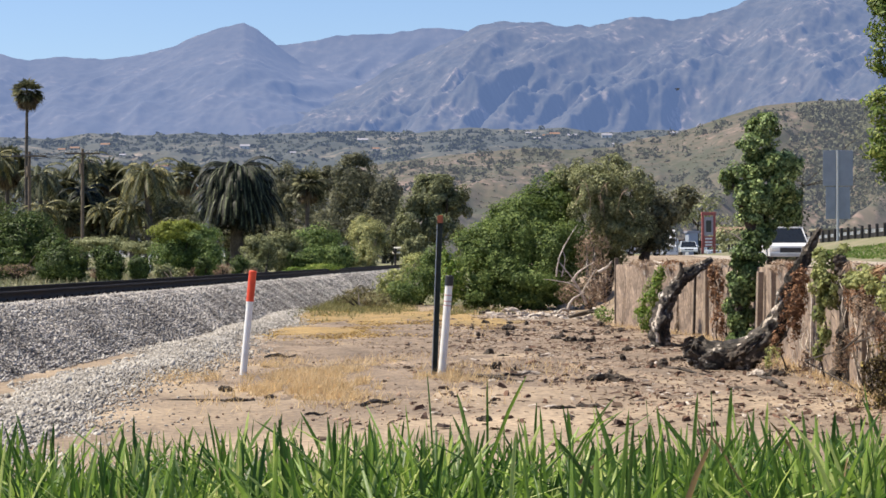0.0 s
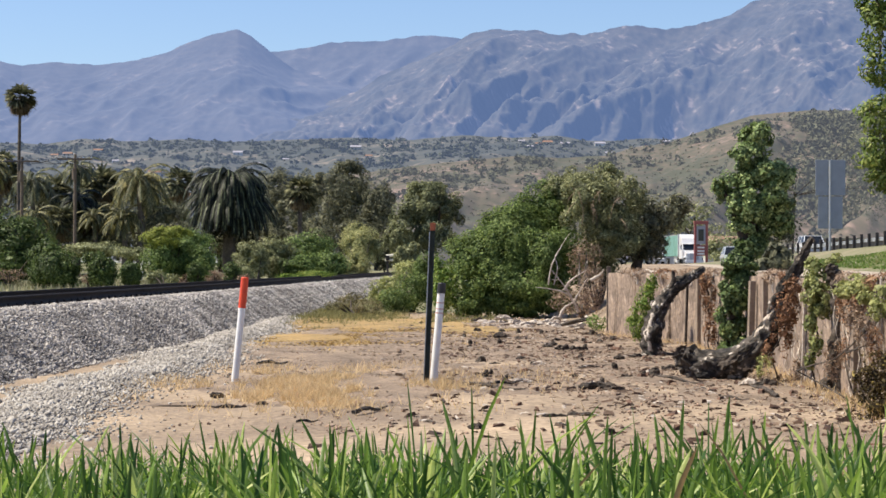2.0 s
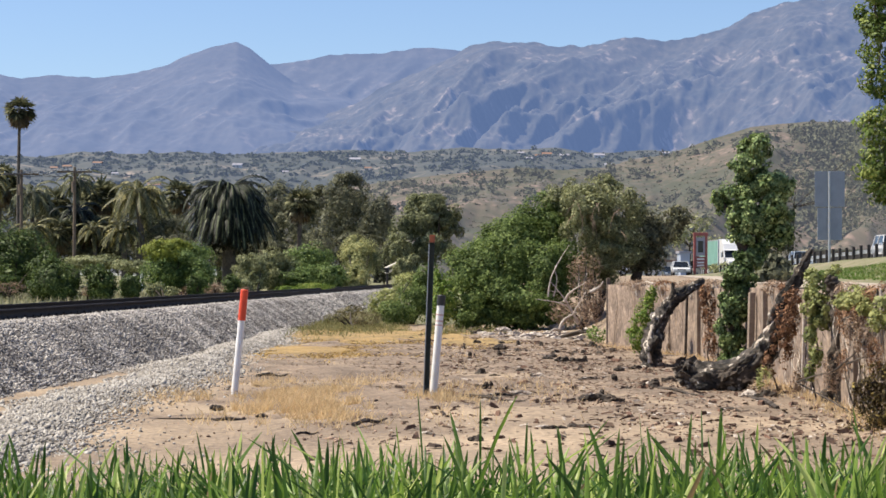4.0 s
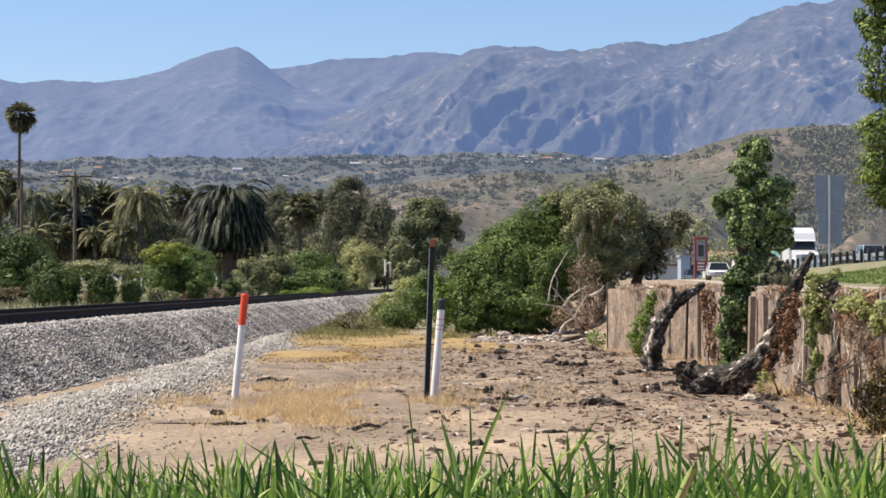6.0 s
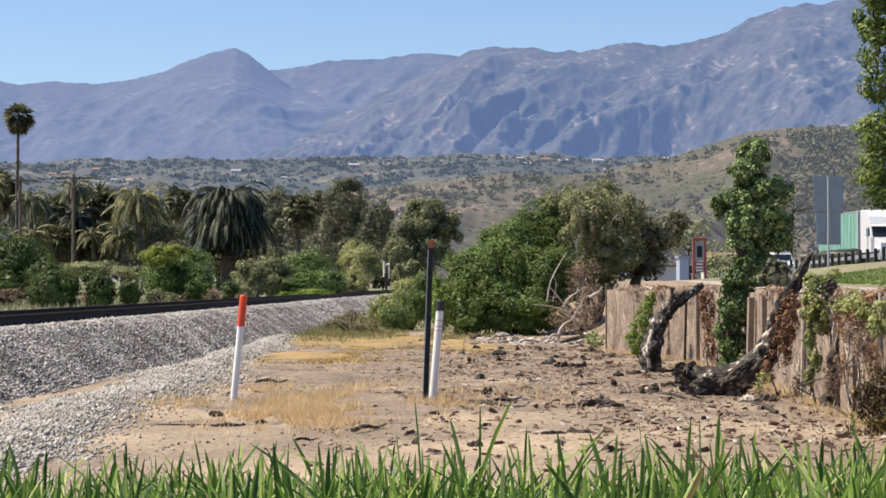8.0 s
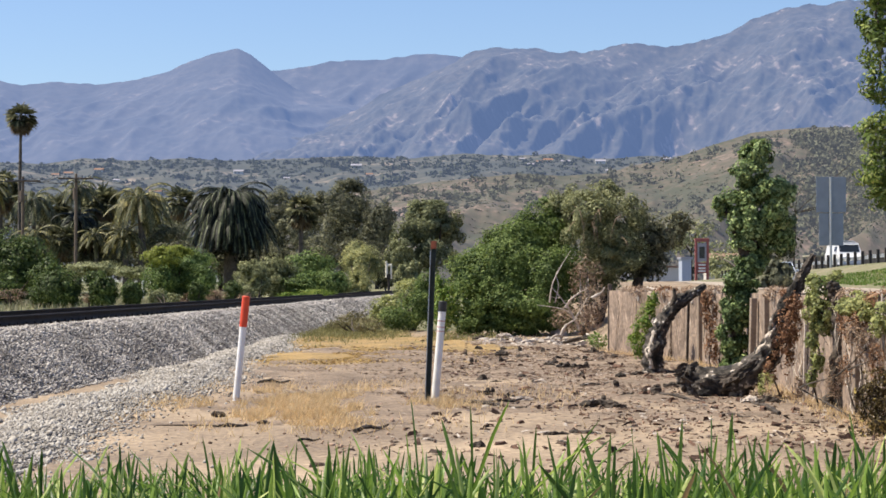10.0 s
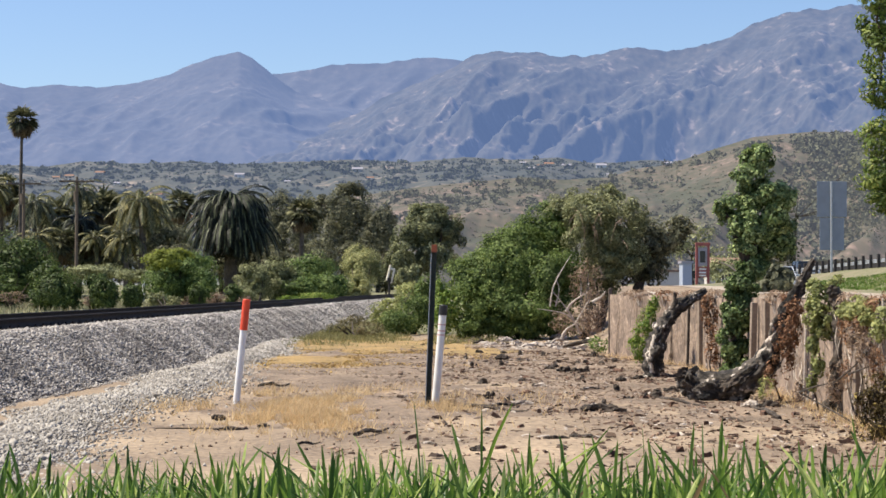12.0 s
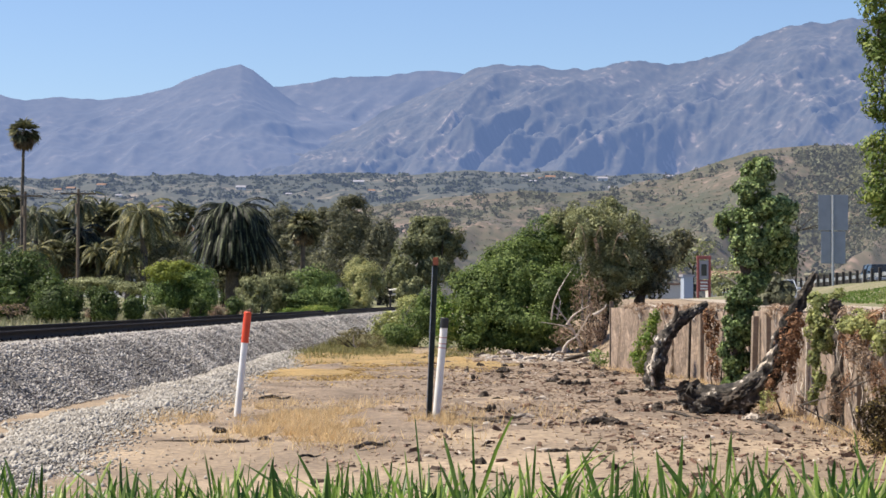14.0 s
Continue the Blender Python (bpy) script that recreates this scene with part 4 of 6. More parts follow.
# bleached branches in front of the shrub
def dead_branch(label, paths, mat=DEADWOOD):
    o = Vector(paths[0][0][0])
    ob = thing("dead_branch", o, label, "branch", "dead branches")
    for pts, r in paths:
        bm = limb(bmesh.new(), [Vector(p) - o for p in pts], [r * (1 - 0.8 * i / (len(pts) - 1)) for i in range(len(pts))], 7, 0.4, r * 99)
        smooth(part("twig" if r < 0.05 else "bough", bm, mat, ob))
    return ob


dead_branch("bleached bare branch sticking out of the brush", [([(3.98, 53.2, 0.30), (3.70, 53.0, 0.82), (3.44, 52.9, 1.17), (3.17, 52.8, 1.49)], 0.035), ([(3.95, 53.2, 0.40), (3.64, 53.0, 0.80), (3.2, 52.8, 0.93), (2.76, 52.7, 0.99)], 0.03), ([(3.40, 52.9, 1.2), (3.30, 52.9, 1.18), (3.12, 52.8, 1.24)], 0.014)])
dead_branch("thick pale broken bough in the brush", [([(3.60, 53.4, 0.92), (3.78, 53.2, 1.19), (4.16, 53.0, 1.45)], 0.05), ([(3.85, 53.3, 0.6), (4.05, 53.1, 0.95), (4.2, 53.0, 1.25)], 0.03)])
dead_branch("broken pale bough lying by the shrub", [([(3.35, 52.00, 0.05), (3.49, 52.00, 0.42), (3.84, 52.00, 0.64)], 0.055), ([(3.40, 52.00, 0.15), (3.22, 51.80, 0.18), (3.05, 51.60, 0.07)], 0.05)])
dead_branch("thin upright grey dead stems", [([(3.24, 55.00, 1.03), (3.34, 55.00, 1.60), (3.64, 55.20, 2.17), (3.88, 55.40, 2.53)], 0.026), ([(3.40, 55.00, 1.03), (3.50, 55.00, 1.52), (3.44, 55.10, 1.84), (3.59, 55.10, 2.10)], 0.02)])
dead_branch("pale broken branch leaning on the wall end", [([(4.20, 52.00, 1.19), (4.46, 52.00, 1.34), (4.56, 52.00, 1.49)], 0.05), ([(3.92, 50.00, 0.27), (4.18, 49.60, 0.12), (4.27, 49.00, -0.06)], 0.035)])
r = random.Random(12)
paths = []
for _ in range(12):
    x, z = r.uniform(4.2, 5.9), r.uniform(3.0, 4.4)
    sway = r.uniform(-0.5, 0.3)
    paths.append(([(x, 59.7, z), (x + sway * 0.6, 59.1, z - 0.2), (x + sway, 58.9, z - r.uniform(0.4, 0.8))], r.uniform(0.012, 0.017)))
dead_branch("thin drooping dead twigs in the grey shrub", paths, LEAF_BROWN)
bush("dry_brush", "tangle of dry brown brush under the shrub", [(4.46, 57.00, 1.68, 0.57, 0.46, 0.84), (4.07, 55.00, 0.55, 0.81, 0.65, 0.49), (4.47, 55.00, 1.03, 0.49, 0.39, 0.65)], 2600, 0.14, LEAF_BROWN, 48, 0.0, "brush", slim=0.12, stems=12, bark=BARK)
bush("dry_brush", "dry weeds on top of the wall", [(4.96, 46.00, 1.45, 0.62, 0.50, 0.11), (5.39, 43.00, 1.44, 0.51, 0.41, 0.09)], 500, 0.12, LEAF_BROWN, 49, 1.3, "brush", slim=0.12, stems=6, bark=DEADWOOD)
for i, (y, w, m) in enumerate(((42.2, 0.5, LEAF_BROWN), (40.4, 0.45, LEAF_DEAD), (38.6, 0.5, LEAF_BROWN), (36.4, 0.4, LEAF_BROWN), (33.9, 0.3, LEAF_BROWN), (29.6, 0.35, LEAF_BROWN), (28.2, 0.3, LEAF_DEAD), (23.6, 0.3, LEAF_BROWN), (22.0, 0.35, LEAF_DEAD))):
    bush("dry_brush", "dry brown weeds spilling over the wall top", [(float(wall_x(y)) - 0.02, y, 1.43, w * 0.6, w * 1.3, 0.13)], 420, 0.09, m, 130 + i, 1.25, "brush", "dry weeds on the wall", slim=0.14, stems=5, bark=DEADWOOD)
bush("low_bush", "green weeds at the foot of the wall end", [(3.87, 46.00, 0.23, 0.33, 0.26, 0.22), (2.57, 56.00, -0.13, 0.66, 0.53, 0.15)], 900, 0.08, LEAF_BUSH, 50, 0.0, group="bushes beside the track", slim=0.4)

# ---- across the track: bushes, palms and trees ----
FIELD_Z = 0.55
for blobs, n, s, m, lab in (
        ([(-18.84, 86.00, 2.49, 1.77, 1.42, 1.32), (-20.36, 86.00, 2.74, 1.52, 1.22, 1.52), (-17.04, 84.00, 1.85, 0.99, 0.79, 0.89), (-18.92, 83.00, 1.48, 1.22, 0.98, 0.59)], 9000, 0.16, LEAF_FIELD, "broad dark green bush behind the track"),
        ([(-14.91, 76.00, 1.35, 1.12, 0.90, 0.81), (-15.53, 76.00, 1.09, 0.63, 0.50, 0.49)], 6000, 0.12, LEAF_FIELD, "dense rounded green bush in the dry field"),
        ([(-13.11, 76.00, 1.31, 0.63, 0.50, 0.67), (-13.70, 77.00, 1.71, 0.45, 0.36, 0.45)], 2800, 0.12, LEAF_FIELD, "small upright green bush in the dry field"),
        ([(-11.86, 75.00, 1.22, 0.51, 0.41, 0.55)], 2400, 0.11, LEAF_FIELD, "small clipped-looking round green bush"),
        ([(-12.69, 96.00, 2.02, 1.87, 1.49, 1.24), (-13.54, 95.00, 1.60, 1.01, 0.81, 0.95), (-11.58, 95.00, 1.60, 0.95, 0.76, 0.95), (-12.45, 97.00, 2.62, 1.35, 1.08, 0.74)], 8500, 0.16, LEAF_BUSH, "large domed green bush behind the track"),
        # Yellow leaves stand for sunlight on the domed bush's upper left.
        ([(-13.55, 95.20, 2.82, 1.05, 0.84, 0.62), (-12.9, 96.0, 3.1, 0.8, 0.7, 0.4)], 2600, 0.14, LEAF_YELLOW, "yellow-green domed shrub top in sun"),
        ([(-9.74, 78.00, 1.21, 0.39, 0.31, 0.46)], 1300, 0.11, LEAF_FIELD, "small dark green bush by the rails"),
        ([(-8.69, 82.00, 1.14, 0.43, 0.35, 0.53)], 1300, 0.11, LEAF_FIELD, "small dark green bush by the rails"),
        ([(-11.64, 80.00, 1.01, 0.47, 0.38, 0.33), (-10.66, 78.00, 0.93, 0.32, 0.26, 0.23)], 900, 0.11, LEAF_OLIVE, "low grey-green bush in the field"),
        ([(-10.50, 110.00, 1.92, 1.30, 1.04, 0.97), (-9.37, 112.00, 2.09, 1.45, 1.16, 1.12), (-10.64, 105.00, 1.14, 0.93, 0.74, 0.56)], 5200, 0.17, LEAF_OLIVE, "wide olive scrub behind the track"),
        ([(-7.78, 118.00, 2.47, 1.60, 1.28, 1.25), (-7.88, 112.00, 1.44, 1.65, 1.32, 0.73), (-6.07, 112.00, 1.60, 1.19, 0.95, 0.86)], 5600, 0.18, LEAF_BUSH, "green willow scrub behind the track"),
        ([(-5.32, 140.00, 2.84, 1.73, 1.39, 1.40), (-6.02, 142.00, 3.90, 1.17, 0.94, 0.84), (-5.43, 128.00, 1.60, 1.36, 1.09, 0.90)], 5600, 0.2, LEAF_PALE, "pale yellowish willow tree by the track"),
        ([(-6.88, 92.00, 0.98, 0.81, 0.65, 0.22), (-5.99, 95.00, 1.07, 1.12, 0.90, 0.22)], 1600, 0.1, LEAF_BRIGHT, "bright green weeds beside the rails"),
        ([(-19.76, 112.00, 2.29, 1.98, 1.58, 0.53), (-17.30, 110.00, 2.15, 1.30, 1.04, 0.45)], 2600, 0.16, LEAF_OLIVE, "low olive hedge across the field")):
    skirt = [(b[0], b[1], (b[2] + FIELD_Z) / 2, b[3] * 0.72, b[4] * 0.72, (b[2] - FIELD_Z) * 0.55) for b in blobs if b[2] - b[5] < 1.4]
    bush("field_bush", lab, blobs + skirt, int(n * 2.6), s * 0.66, m, len(lab) * 7 + n, FIELD_Z, group="bushes across the track", lump=0.45, clusters=30, tight=0.95, core=n)
for i, (x, z, w) in enumerate(((-16.19, 0.83, 0.51), (-14.28, 0.93, 0.37), (-10.33, 0.88, 0.51), (-9.05, 1.06, 0.47), (-9.05, 0.93, 0.28), (-17.54, 1.06, 0.93), (-7.89, 0.88, 0.37))):
    bush("dry_brush", "pinkish dry brush in the field", [(x, 79.0, z, w, w * 0.7, 0.28)], 420, 0.13, LEAF_BROWN, 60 + i, FIELD_Z, "brush", "dry brush in the field", slim=0.15)

TREES = (
    ([(-32.86, 150.00, 2.93, 3.09, 2.47, 1.33), (-28.45, 150.00, 3.15, 3.09, 2.47, 1.41), (-24.47, 150.00, 2.93, 2.65, 2.12, 1.24), (-20.77, 152.00, 3.17, 2.69, 2.15, 1.52), (-32.29, 158.00, 4.86, 2.79, 2.23, 1.67), (-27.17, 158.00, 4.86, 2.79, 2.23, 1.67), (-22.80, 160.00, 5.13, 2.36, 1.88, 1.70)], 9000, LEAF_DARK, "dark undergrowth below the palms"),
    ([(-19.90, 176.00, 3.15, 3.11, 2.49, 1.55), (-15.76, 176.00, 3.41, 3.11, 2.49, 1.76), (-11.61, 176.00, 3.41, 3.11, 2.49, 1.87), (-7.46, 176.00, 3.67, 2.59, 2.07, 1.87), (-18.84, 186.00, 6.26, 2.74, 2.19, 2.19)], 6500, LEAF_DARK, "dark undergrowth behind the willows"),
    ([(-10.38, 215.00, 10.15, 3.29, 2.63, 3.04), (-11.65, 215.00, 6.35, 3.17, 2.53, 3.04), (-9.07, 214.00, 7.59, 2.77, 2.22, 3.78), (-13.74, 218.00, 9.62, 2.57, 2.05, 2.95), (-10.11, 216.00, 12.41, 1.91, 1.53, 1.02)], 8000, LEAF_DARK, "dark broad-crowned tree behind the willows"),
    # The grey and green dark leaves are lightened for haze as well.
    ([(-6.28, 205.00, 6.73, 2.05, 1.64, 3.14), (-5.70, 206.00, 7.97, 1.33, 1.07, 2.43), (-7.45, 204.00, 4.90, 1.80, 1.44, 2.40)], 4000, leafmat("grey_dark_leaf", (0.18, 0.18, 0.11), (0.10, 0.104, 0.066), 0.6, 0.3), "grey-green tree behind the willows"),
    ([(-0.70, 170.00, 6.86, 2.60, 2.08, 2.00), (-2.18, 168.00, 4.82, 1.98, 1.58, 2.47), (0.81, 171.00, 6.38, 1.81, 1.45, 1.81), (-3.13, 166.00, 3.31, 1.47, 1.17, 1.96), (-0.20, 168.00, 4.32, 1.98, 1.58, 1.98), (-0.96, 171.00, 8.30, 2.01, 1.61, 0.81)], 8200, leafmat("green_dark_leaf", (0.23, 0.245, 0.125), (0.11, 0.125, 0.066), 0.6, 0.36, (0.33, 0.34, 0.17)), "layered dark green tree beyond the shrub"),
    ([(-18.90, 230.00, 10.74, 2.71, 2.17, 2.57), (-19.74, 228.00, 7.31, 2.95, 2.36, 3.36), (-16.90, 226.00, 6.59, 2.66, 2.13, 2.66), (-21.47, 225.00, 5.24, 1.99, 1.59, 1.99)], 5600, LEAF_DARK, "dark tree beside the date palm"),
    ([(-42.75, 190.00, 8.59, 3.36, 2.69, 2.80), (-38.56, 186.00, 6.80, 2.74, 2.19, 2.52), (-43.56, 184.00, 5.66, 3.25, 2.60, 2.71), (-38.38, 180.00, 4.52, 3.18, 2.54, 1.59)], 5600, LEAF_DARK, "dark mixed trees behind the palms"),
    ([(-36.75, 200.00, 7.78, 3.53, 2.83, 3.30), (-34.65, 205.00, 9.15, 3.02, 2.41, 2.41), (-36.59, 190.00, 5.24, 2.80, 2.24, 2.01), (-31.81, 195.00, 5.91, 2.30, 1.84, 2.30)], 6400, LEAF_DARK, "dark tree among the fan palms"),
    ([(-29.09, 200.00, 7.78, 2.94, 2.36, 3.18), (-26.74, 200.00, 6.61, 2.00, 1.60, 2.36), (-28.94, 195.00, 5.05, 2.87, 2.30, 1.72)], 5200, LEAF_OLIVE, "olive tree beside the date palm"),
    ([(-2.16, 150.00, 2.26, 1.06, 0.85, 1.59)], 2000, LEAF_OLIVE, "slim grey-green tree by the crossing"),
)
for i, (blobs, n, m, lab) in enumerate(TREES):
    bush("background_tree", lab, blobs, int(n * 3.8), 0.21, m, 80 + i, 0.6, "tree", "trees behind the track", trunk=0.22, stems=6, lump=0.6, clusters=26, tight=0.85, core=n // 3)


def frond(rng, length, droop, lift, az, leaflet, n=24):
    """One feather frond: a bent rib with narrow leaflets along both sides; returns faces."""
    t = np.linspace(0.08, 1, n)
    out = np.array([math.cos(az), math.sin(az), 0])
    side = np.array([-math.sin(az), math.cos(az), 0])
    el = np.maximum(lift - droop * t ** 1.3, -1.35)
    ds = length / n
    r = np.cumsum(np.cos(el)) * ds
    z = np.cumsum(np.sin(el)) * ds
    p = out * r[:, None] + np.array([0, 0, 1]) * z[:, None]
    faces = []
    wid = 0.04 * length / 4
    for a, b in zip(p, p[1:]):
        faces.append([a - side * wid, b - side * wid, b + side * wid, a + side * wid])
    for k in range(2, n):
        l = leaflet * (1 - 0.55 * abs(2 * t[k] - 0.9)) * rng.uniform(0.8, 1.1)
        fwd = p[k] - p[k - 1]
        fwd = fwd / (np.linalg.norm(fwd) + 1e-9)
        for s in (-1, 1):
            tip = p[k] + side * s * l * 0.75 + fwd * l * 0.5 + np.array([0, 0, -0.55 * l])
            faces.append([p[k] - fwd * ds * 0.35, tip, tip + fwd * 0.09, p[k] + fwd * ds * 0.5])
    return faces


def feather_palm(at, trunk_h, trunk_r, length, count, label, mat, seed, droop=2.2, group="palms"):
    rng = np.random.default_rng(seed)
    ob = thing("date_palm" if count > 60 else "feather_palm", at, label, "palm tree", group)
    bm = limb(bmesh.new(), [(0, 0, -0.3), (0.1, 0, trunk_h * 0.5), (0, 0, trunk_h)], [trunk_r * 1.15, trunk_r, trunk_r * 0.9], 12, 0.35, seed)
    smooth(part("trunk", bm, TRUNK, ob))
    for i in range(count):
        lift = math.asin(1 - 1.75 * (i + 0.5) / count) * 0.78 + 0.12 + rng.uniform(-0.1, 0.1)
        fr = frond(rng, length * rng.uniform(0.9, 1.08) * (0.74 + 0.34 * i / count if count > 60 else 1.0), droop * rng.uniform(0.75, 1.1) * (1.0 if lift > 0 else 0.45), lift, i * 2.39996, length * (0.095 if count > 60 else 0.14), 32 if count > 60 else 24)
        o = part("frond", mesh_from("frond", np.array(fr), 4), mat, ob)
        o.location = (0, 0, trunk_h)
        o.data.materials.append(RIB)
        for p in o.data.polygons[:31 if count > 60 else 23]:
            p.material_index = 1
    if count > 60:
        # Leaf ball added to darken the shaded inside of the crown.
        crown("crown_fill", [(0, 0, trunk_h - 2.4, 2.7, 2.7, 3.0)], 7000, 0.36, FROND, ob, 7, 0.25, fill=0.9)
    return ob


def fan_palm(at, trunk_h, trunk_r, spread, count, label, seed, skirt=0.5, mat=FAN, group="palms"):
    rng = np.random.default_rng(seed)
    ob = thing("fan_palm", at, label, "palm tree", group)
    bm = limb(bmesh.new(), [(0, 0, -0.3), (rng.uniform(-.2, .2), 0, trunk_h * 0.5), (0, 0, trunk_h)], [trunk_r * 1.4, trunk_r, trunk_r * 0.9], 10, 0.25, seed)
    smooth(part("trunk", bm, TRUNK, ob))
    for nm, cnt, lo, hi, m in (("frond", count, -0.75, 1.0, mat), ("dead_frond", int(count * skirt), -1.0, -0.55, SKIRT)):
        for i in range(cnt):
            f = []
            el = math.asin(rng.uniform(lo, hi)) if lo > -1 else -math.asin(rng.uniform(0.86, 0.995))
            az = i * 2.39996 + rng.uniform(-.3, .3)
            d = np.array([math.cos(az) * math.cos(el), math.sin(az) * math.cos(el), math.sin(el)])
            stalk = spread * (0.36 if nm == "frond" else 0.35)
            c = np.array([0, 0, trunk_h]) + d * stalk
            s = np.cross(d, [0, 0, 1.0])
            s /= np.linalg.norm(s) + 1e-9
            u = np.cross(s, d)
            f.append([np.array([0, 0, trunk_h]) - s * 0.02, c - s * 0.02, c + s * 0.02, np.array([0, 0, trunk_h]) + s * 0.02])
            k = 13
            for j in range(k):
                a = (j / (k - 1) - 0.5) * 2.9
                tip = c + (d * math.cos(a) + s * math.sin(a)) * spread * 0.6 * rng.uniform(0.75, 1.1) + np.array([0, 0, -0.2 * spread * rng.uniform(0.3, 1.2)])
                w = (s * math.cos(a) - d * math.sin(a)) * spread * 0.05 + u * 0.04
                mp = c + (tip - c) * 0.55 + np.array([0, 0, 0.05 * spread])
                f.append([c, mp - w, tip, mp + w])
            part(nm, mesh_from(nm, np.array(f), 4), m, ob)
    return ob


feather_palm((-18.32, 170, 0.6), 8.2, 0.55, 6.2, 190, "stout date palm with a full round head", FROND, 1, 2.75)
fan_palm((-32.5, 150, 0.6), 13.95, 0.125, 1.5, 32, "very tall slim fan palm above the trees", 2, 1.3)
for i, (x, y, h, spread, n, lab) in enumerate((
        (-37.41, 165, 9.0, 1.9, 34, 'fan palm with yellowing fronds'), (-31.99, 160, 6.9, 1.8, 34, 'fan palm among dark trees'), (-28.86, 165, 7.8, 2.0, 36, 'bushy fan palm beside a pole'), (-26.68, 150, 4.5, 1.6, 30, 'short fan palm in the trees'), (-28.94, 148, 4.3, 1.5, 26, 'short shaggy fan palm'), (-11.96, 170, 7.5, 1.6, 34, 'fan palm with a pale trunk'), (-25.4, 190, 9.1, 1.8, 30, 'fan palm behind the bushes'))):
    fan_palm((x, y, 0.6), h, 0.2, spread * 1.15, n, lab, 30 + i, 0.9)
for i, (x, y, h, l, n, lab, mt) in enumerate((
        (-22.6, 146, 7.4, 3.3, 34, 'feather palm with golden hanging fronds', GOLD), (-23.73, 146, 4.6, 2.4, 26, 'low golden feather palm', GOLD), (-32.6, 155, 7.7, 3.0, 26, 'arching feather palm behind the tall palm', FAN), (-24.2, 158, 7.9, 3.0, 26, 'olive feather palm beside the golden one', FAN), (-30.3, 145, 4.6, 2.3, 24, 'low yellowish feather palm in the bushes', GOLD), (-26.3, 148, 4.7, 2.2, 24, 'short golden feather palm', GOLD), (-36.1, 155, 9.0, 2.8, 26, 'feather palm with yellowing fronds', GOLD), (-28.0, 150, 6.0, 2.6, 24, 'dark feather palm near the pole', FROND), (-29.87, 160, 9.0, 2.4, 24, 'slim feather palm above the trees', FAN), (-31.54, 150, 4.5, 2.2, 24, 'feather palm among dark trees', FROND))):
    feather_palm((x, y, 0.6), h, 0.18, l, n, lab, mt, 50 + i, 2.3)


# ---- power line ----
def power_pole(x, Y, h, label):
    ob = thing("utility_pole", (x, Y, 0.6), label, "utility pole", "utility poles")
    part("pole", rod(bmesh.new(), (0, 0, -0.3), (0, 0, h), 0.14, 0.1, 12), POLEWOOD, ob)
    part("crossarm", box(bmesh.new(), (2.6, 0.12, 0.13), pose(0, -0.12, h - 0.35), 0.01), POLEWOOD, ob)
    for k in (-1.2, -0.6, 0.6, 1.2):
        bm = rod(bmesh.new(), (k, -0.12, h - 0.28), (k, -0.12, h - 0.12), 0.05, 0.035, 8)
        part("insulator", bm, GALV, ob)
    part("transformer", rod(bmesh.new(), (0.0, -0.36, h - 1.9), (0.0, -0.36, h - 1.1), 0.17, 0.17, 12), POLEWOOD, ob)
    return ob, h


ends = []
for x, Y, h, lab in ((-30.61, 142, 8.8, 'weathered wooden utility pole with a crossarm'), (-26.68, 142, 9.0, 'wooden utility pole with a transformer'), (-27.27, 235, 12.0, 'far wooden utility pole'), (-33.0, 120, 8.2, 'wooden utility pole out of the trees')):
    p, h = power_pole(x, Y, h, lab)
    ends.append((p.location.copy(), h))
for a, b in ((0, 1), (1, 2), (3, 0)):
    w = thing("power_lines", (0, 0, 0), "thin black overhead power lines with slight sag", "cable", "power lines")
    for k in (-1.2, 0.6, 1.2):
        s, e = ends[a][0] + Vector((k, -0.12, ends[a][1] - 0.12)), ends[b][0] + Vector((k, -0.12, ends[b][1] - 0.12))
        pts = [s.lerp(e, t) - Vector((0, 0, 2.0 * t * (1 - t))) for t in (0, .2, .4, .6, .8, 1)]
        part("wire", limb(bmesh.new(), pts, [0.018] * 6, 5), BLACK, w)
part("marker_stake", rod(bmesh.new(), (0, 0, -0.2), (0, 0, 1.7), 0.07, 0.07, 8), WHITE, thing("pale_stake", (-17.12, 112, 0.6), "pale upright stake in the bushes", "stake"))

# ---- crossing gate far down the line ----
GATE_AT = (-3.88, 156.00, 1.60)
gate = thing("crossing_gate", (GATE_AT[0], GATE_AT[1], 1.5), "far railway crossing gate with pale arms", "crossing gate")
part("post", rod(bmesh.new(), (0, 0, -1.0), (0, 0, 0.75), 0.09, 0.09, 10), DARKPOST, gate)
part("mast_box", box(bmesh.new(), (0.3, 0.3, 0.4), pose(0, 0, 0.6), 0.03), DARKPOST, gate)
CREAM = material("cream_paint", (0.80, 0.74, 0.62), (0.66, 0.60, 0.50), 4, 0.6, 0, 0.1, 40, 0.3)
arm = part("gate_arm", rod(bmesh.new(), (-0.16, 0, -0.1), (-0.20, 0, 1.2), 0.11, 0.08, 12), CREAM, gate, "cream gate arm")
stay = bmesh.new()
rod(stay, (0.2, 0, -0.25), (0.2, 0, 0.9), 0.09, 0.08, 12)
rod(stay, (-0.2, 0, 0.9), (0.24, 0, 0.9), 0.09, 0.09, 12)
part("arm_stay", stay, CREAM, arm)
arm.location = (0, 0, 0.62)
bush("background_tree", "dark hollow thicket by the crossing", [(-4.35, 176.00, 2.38, 1.76, 1.41, 1.35), (-4.93, 178.00, 3.17, 1.36, 1.09, 1.15)], 2600, 0.3, LEAF_DARK, 99, 0.6, "tree", "trees behind the track", stems=4)

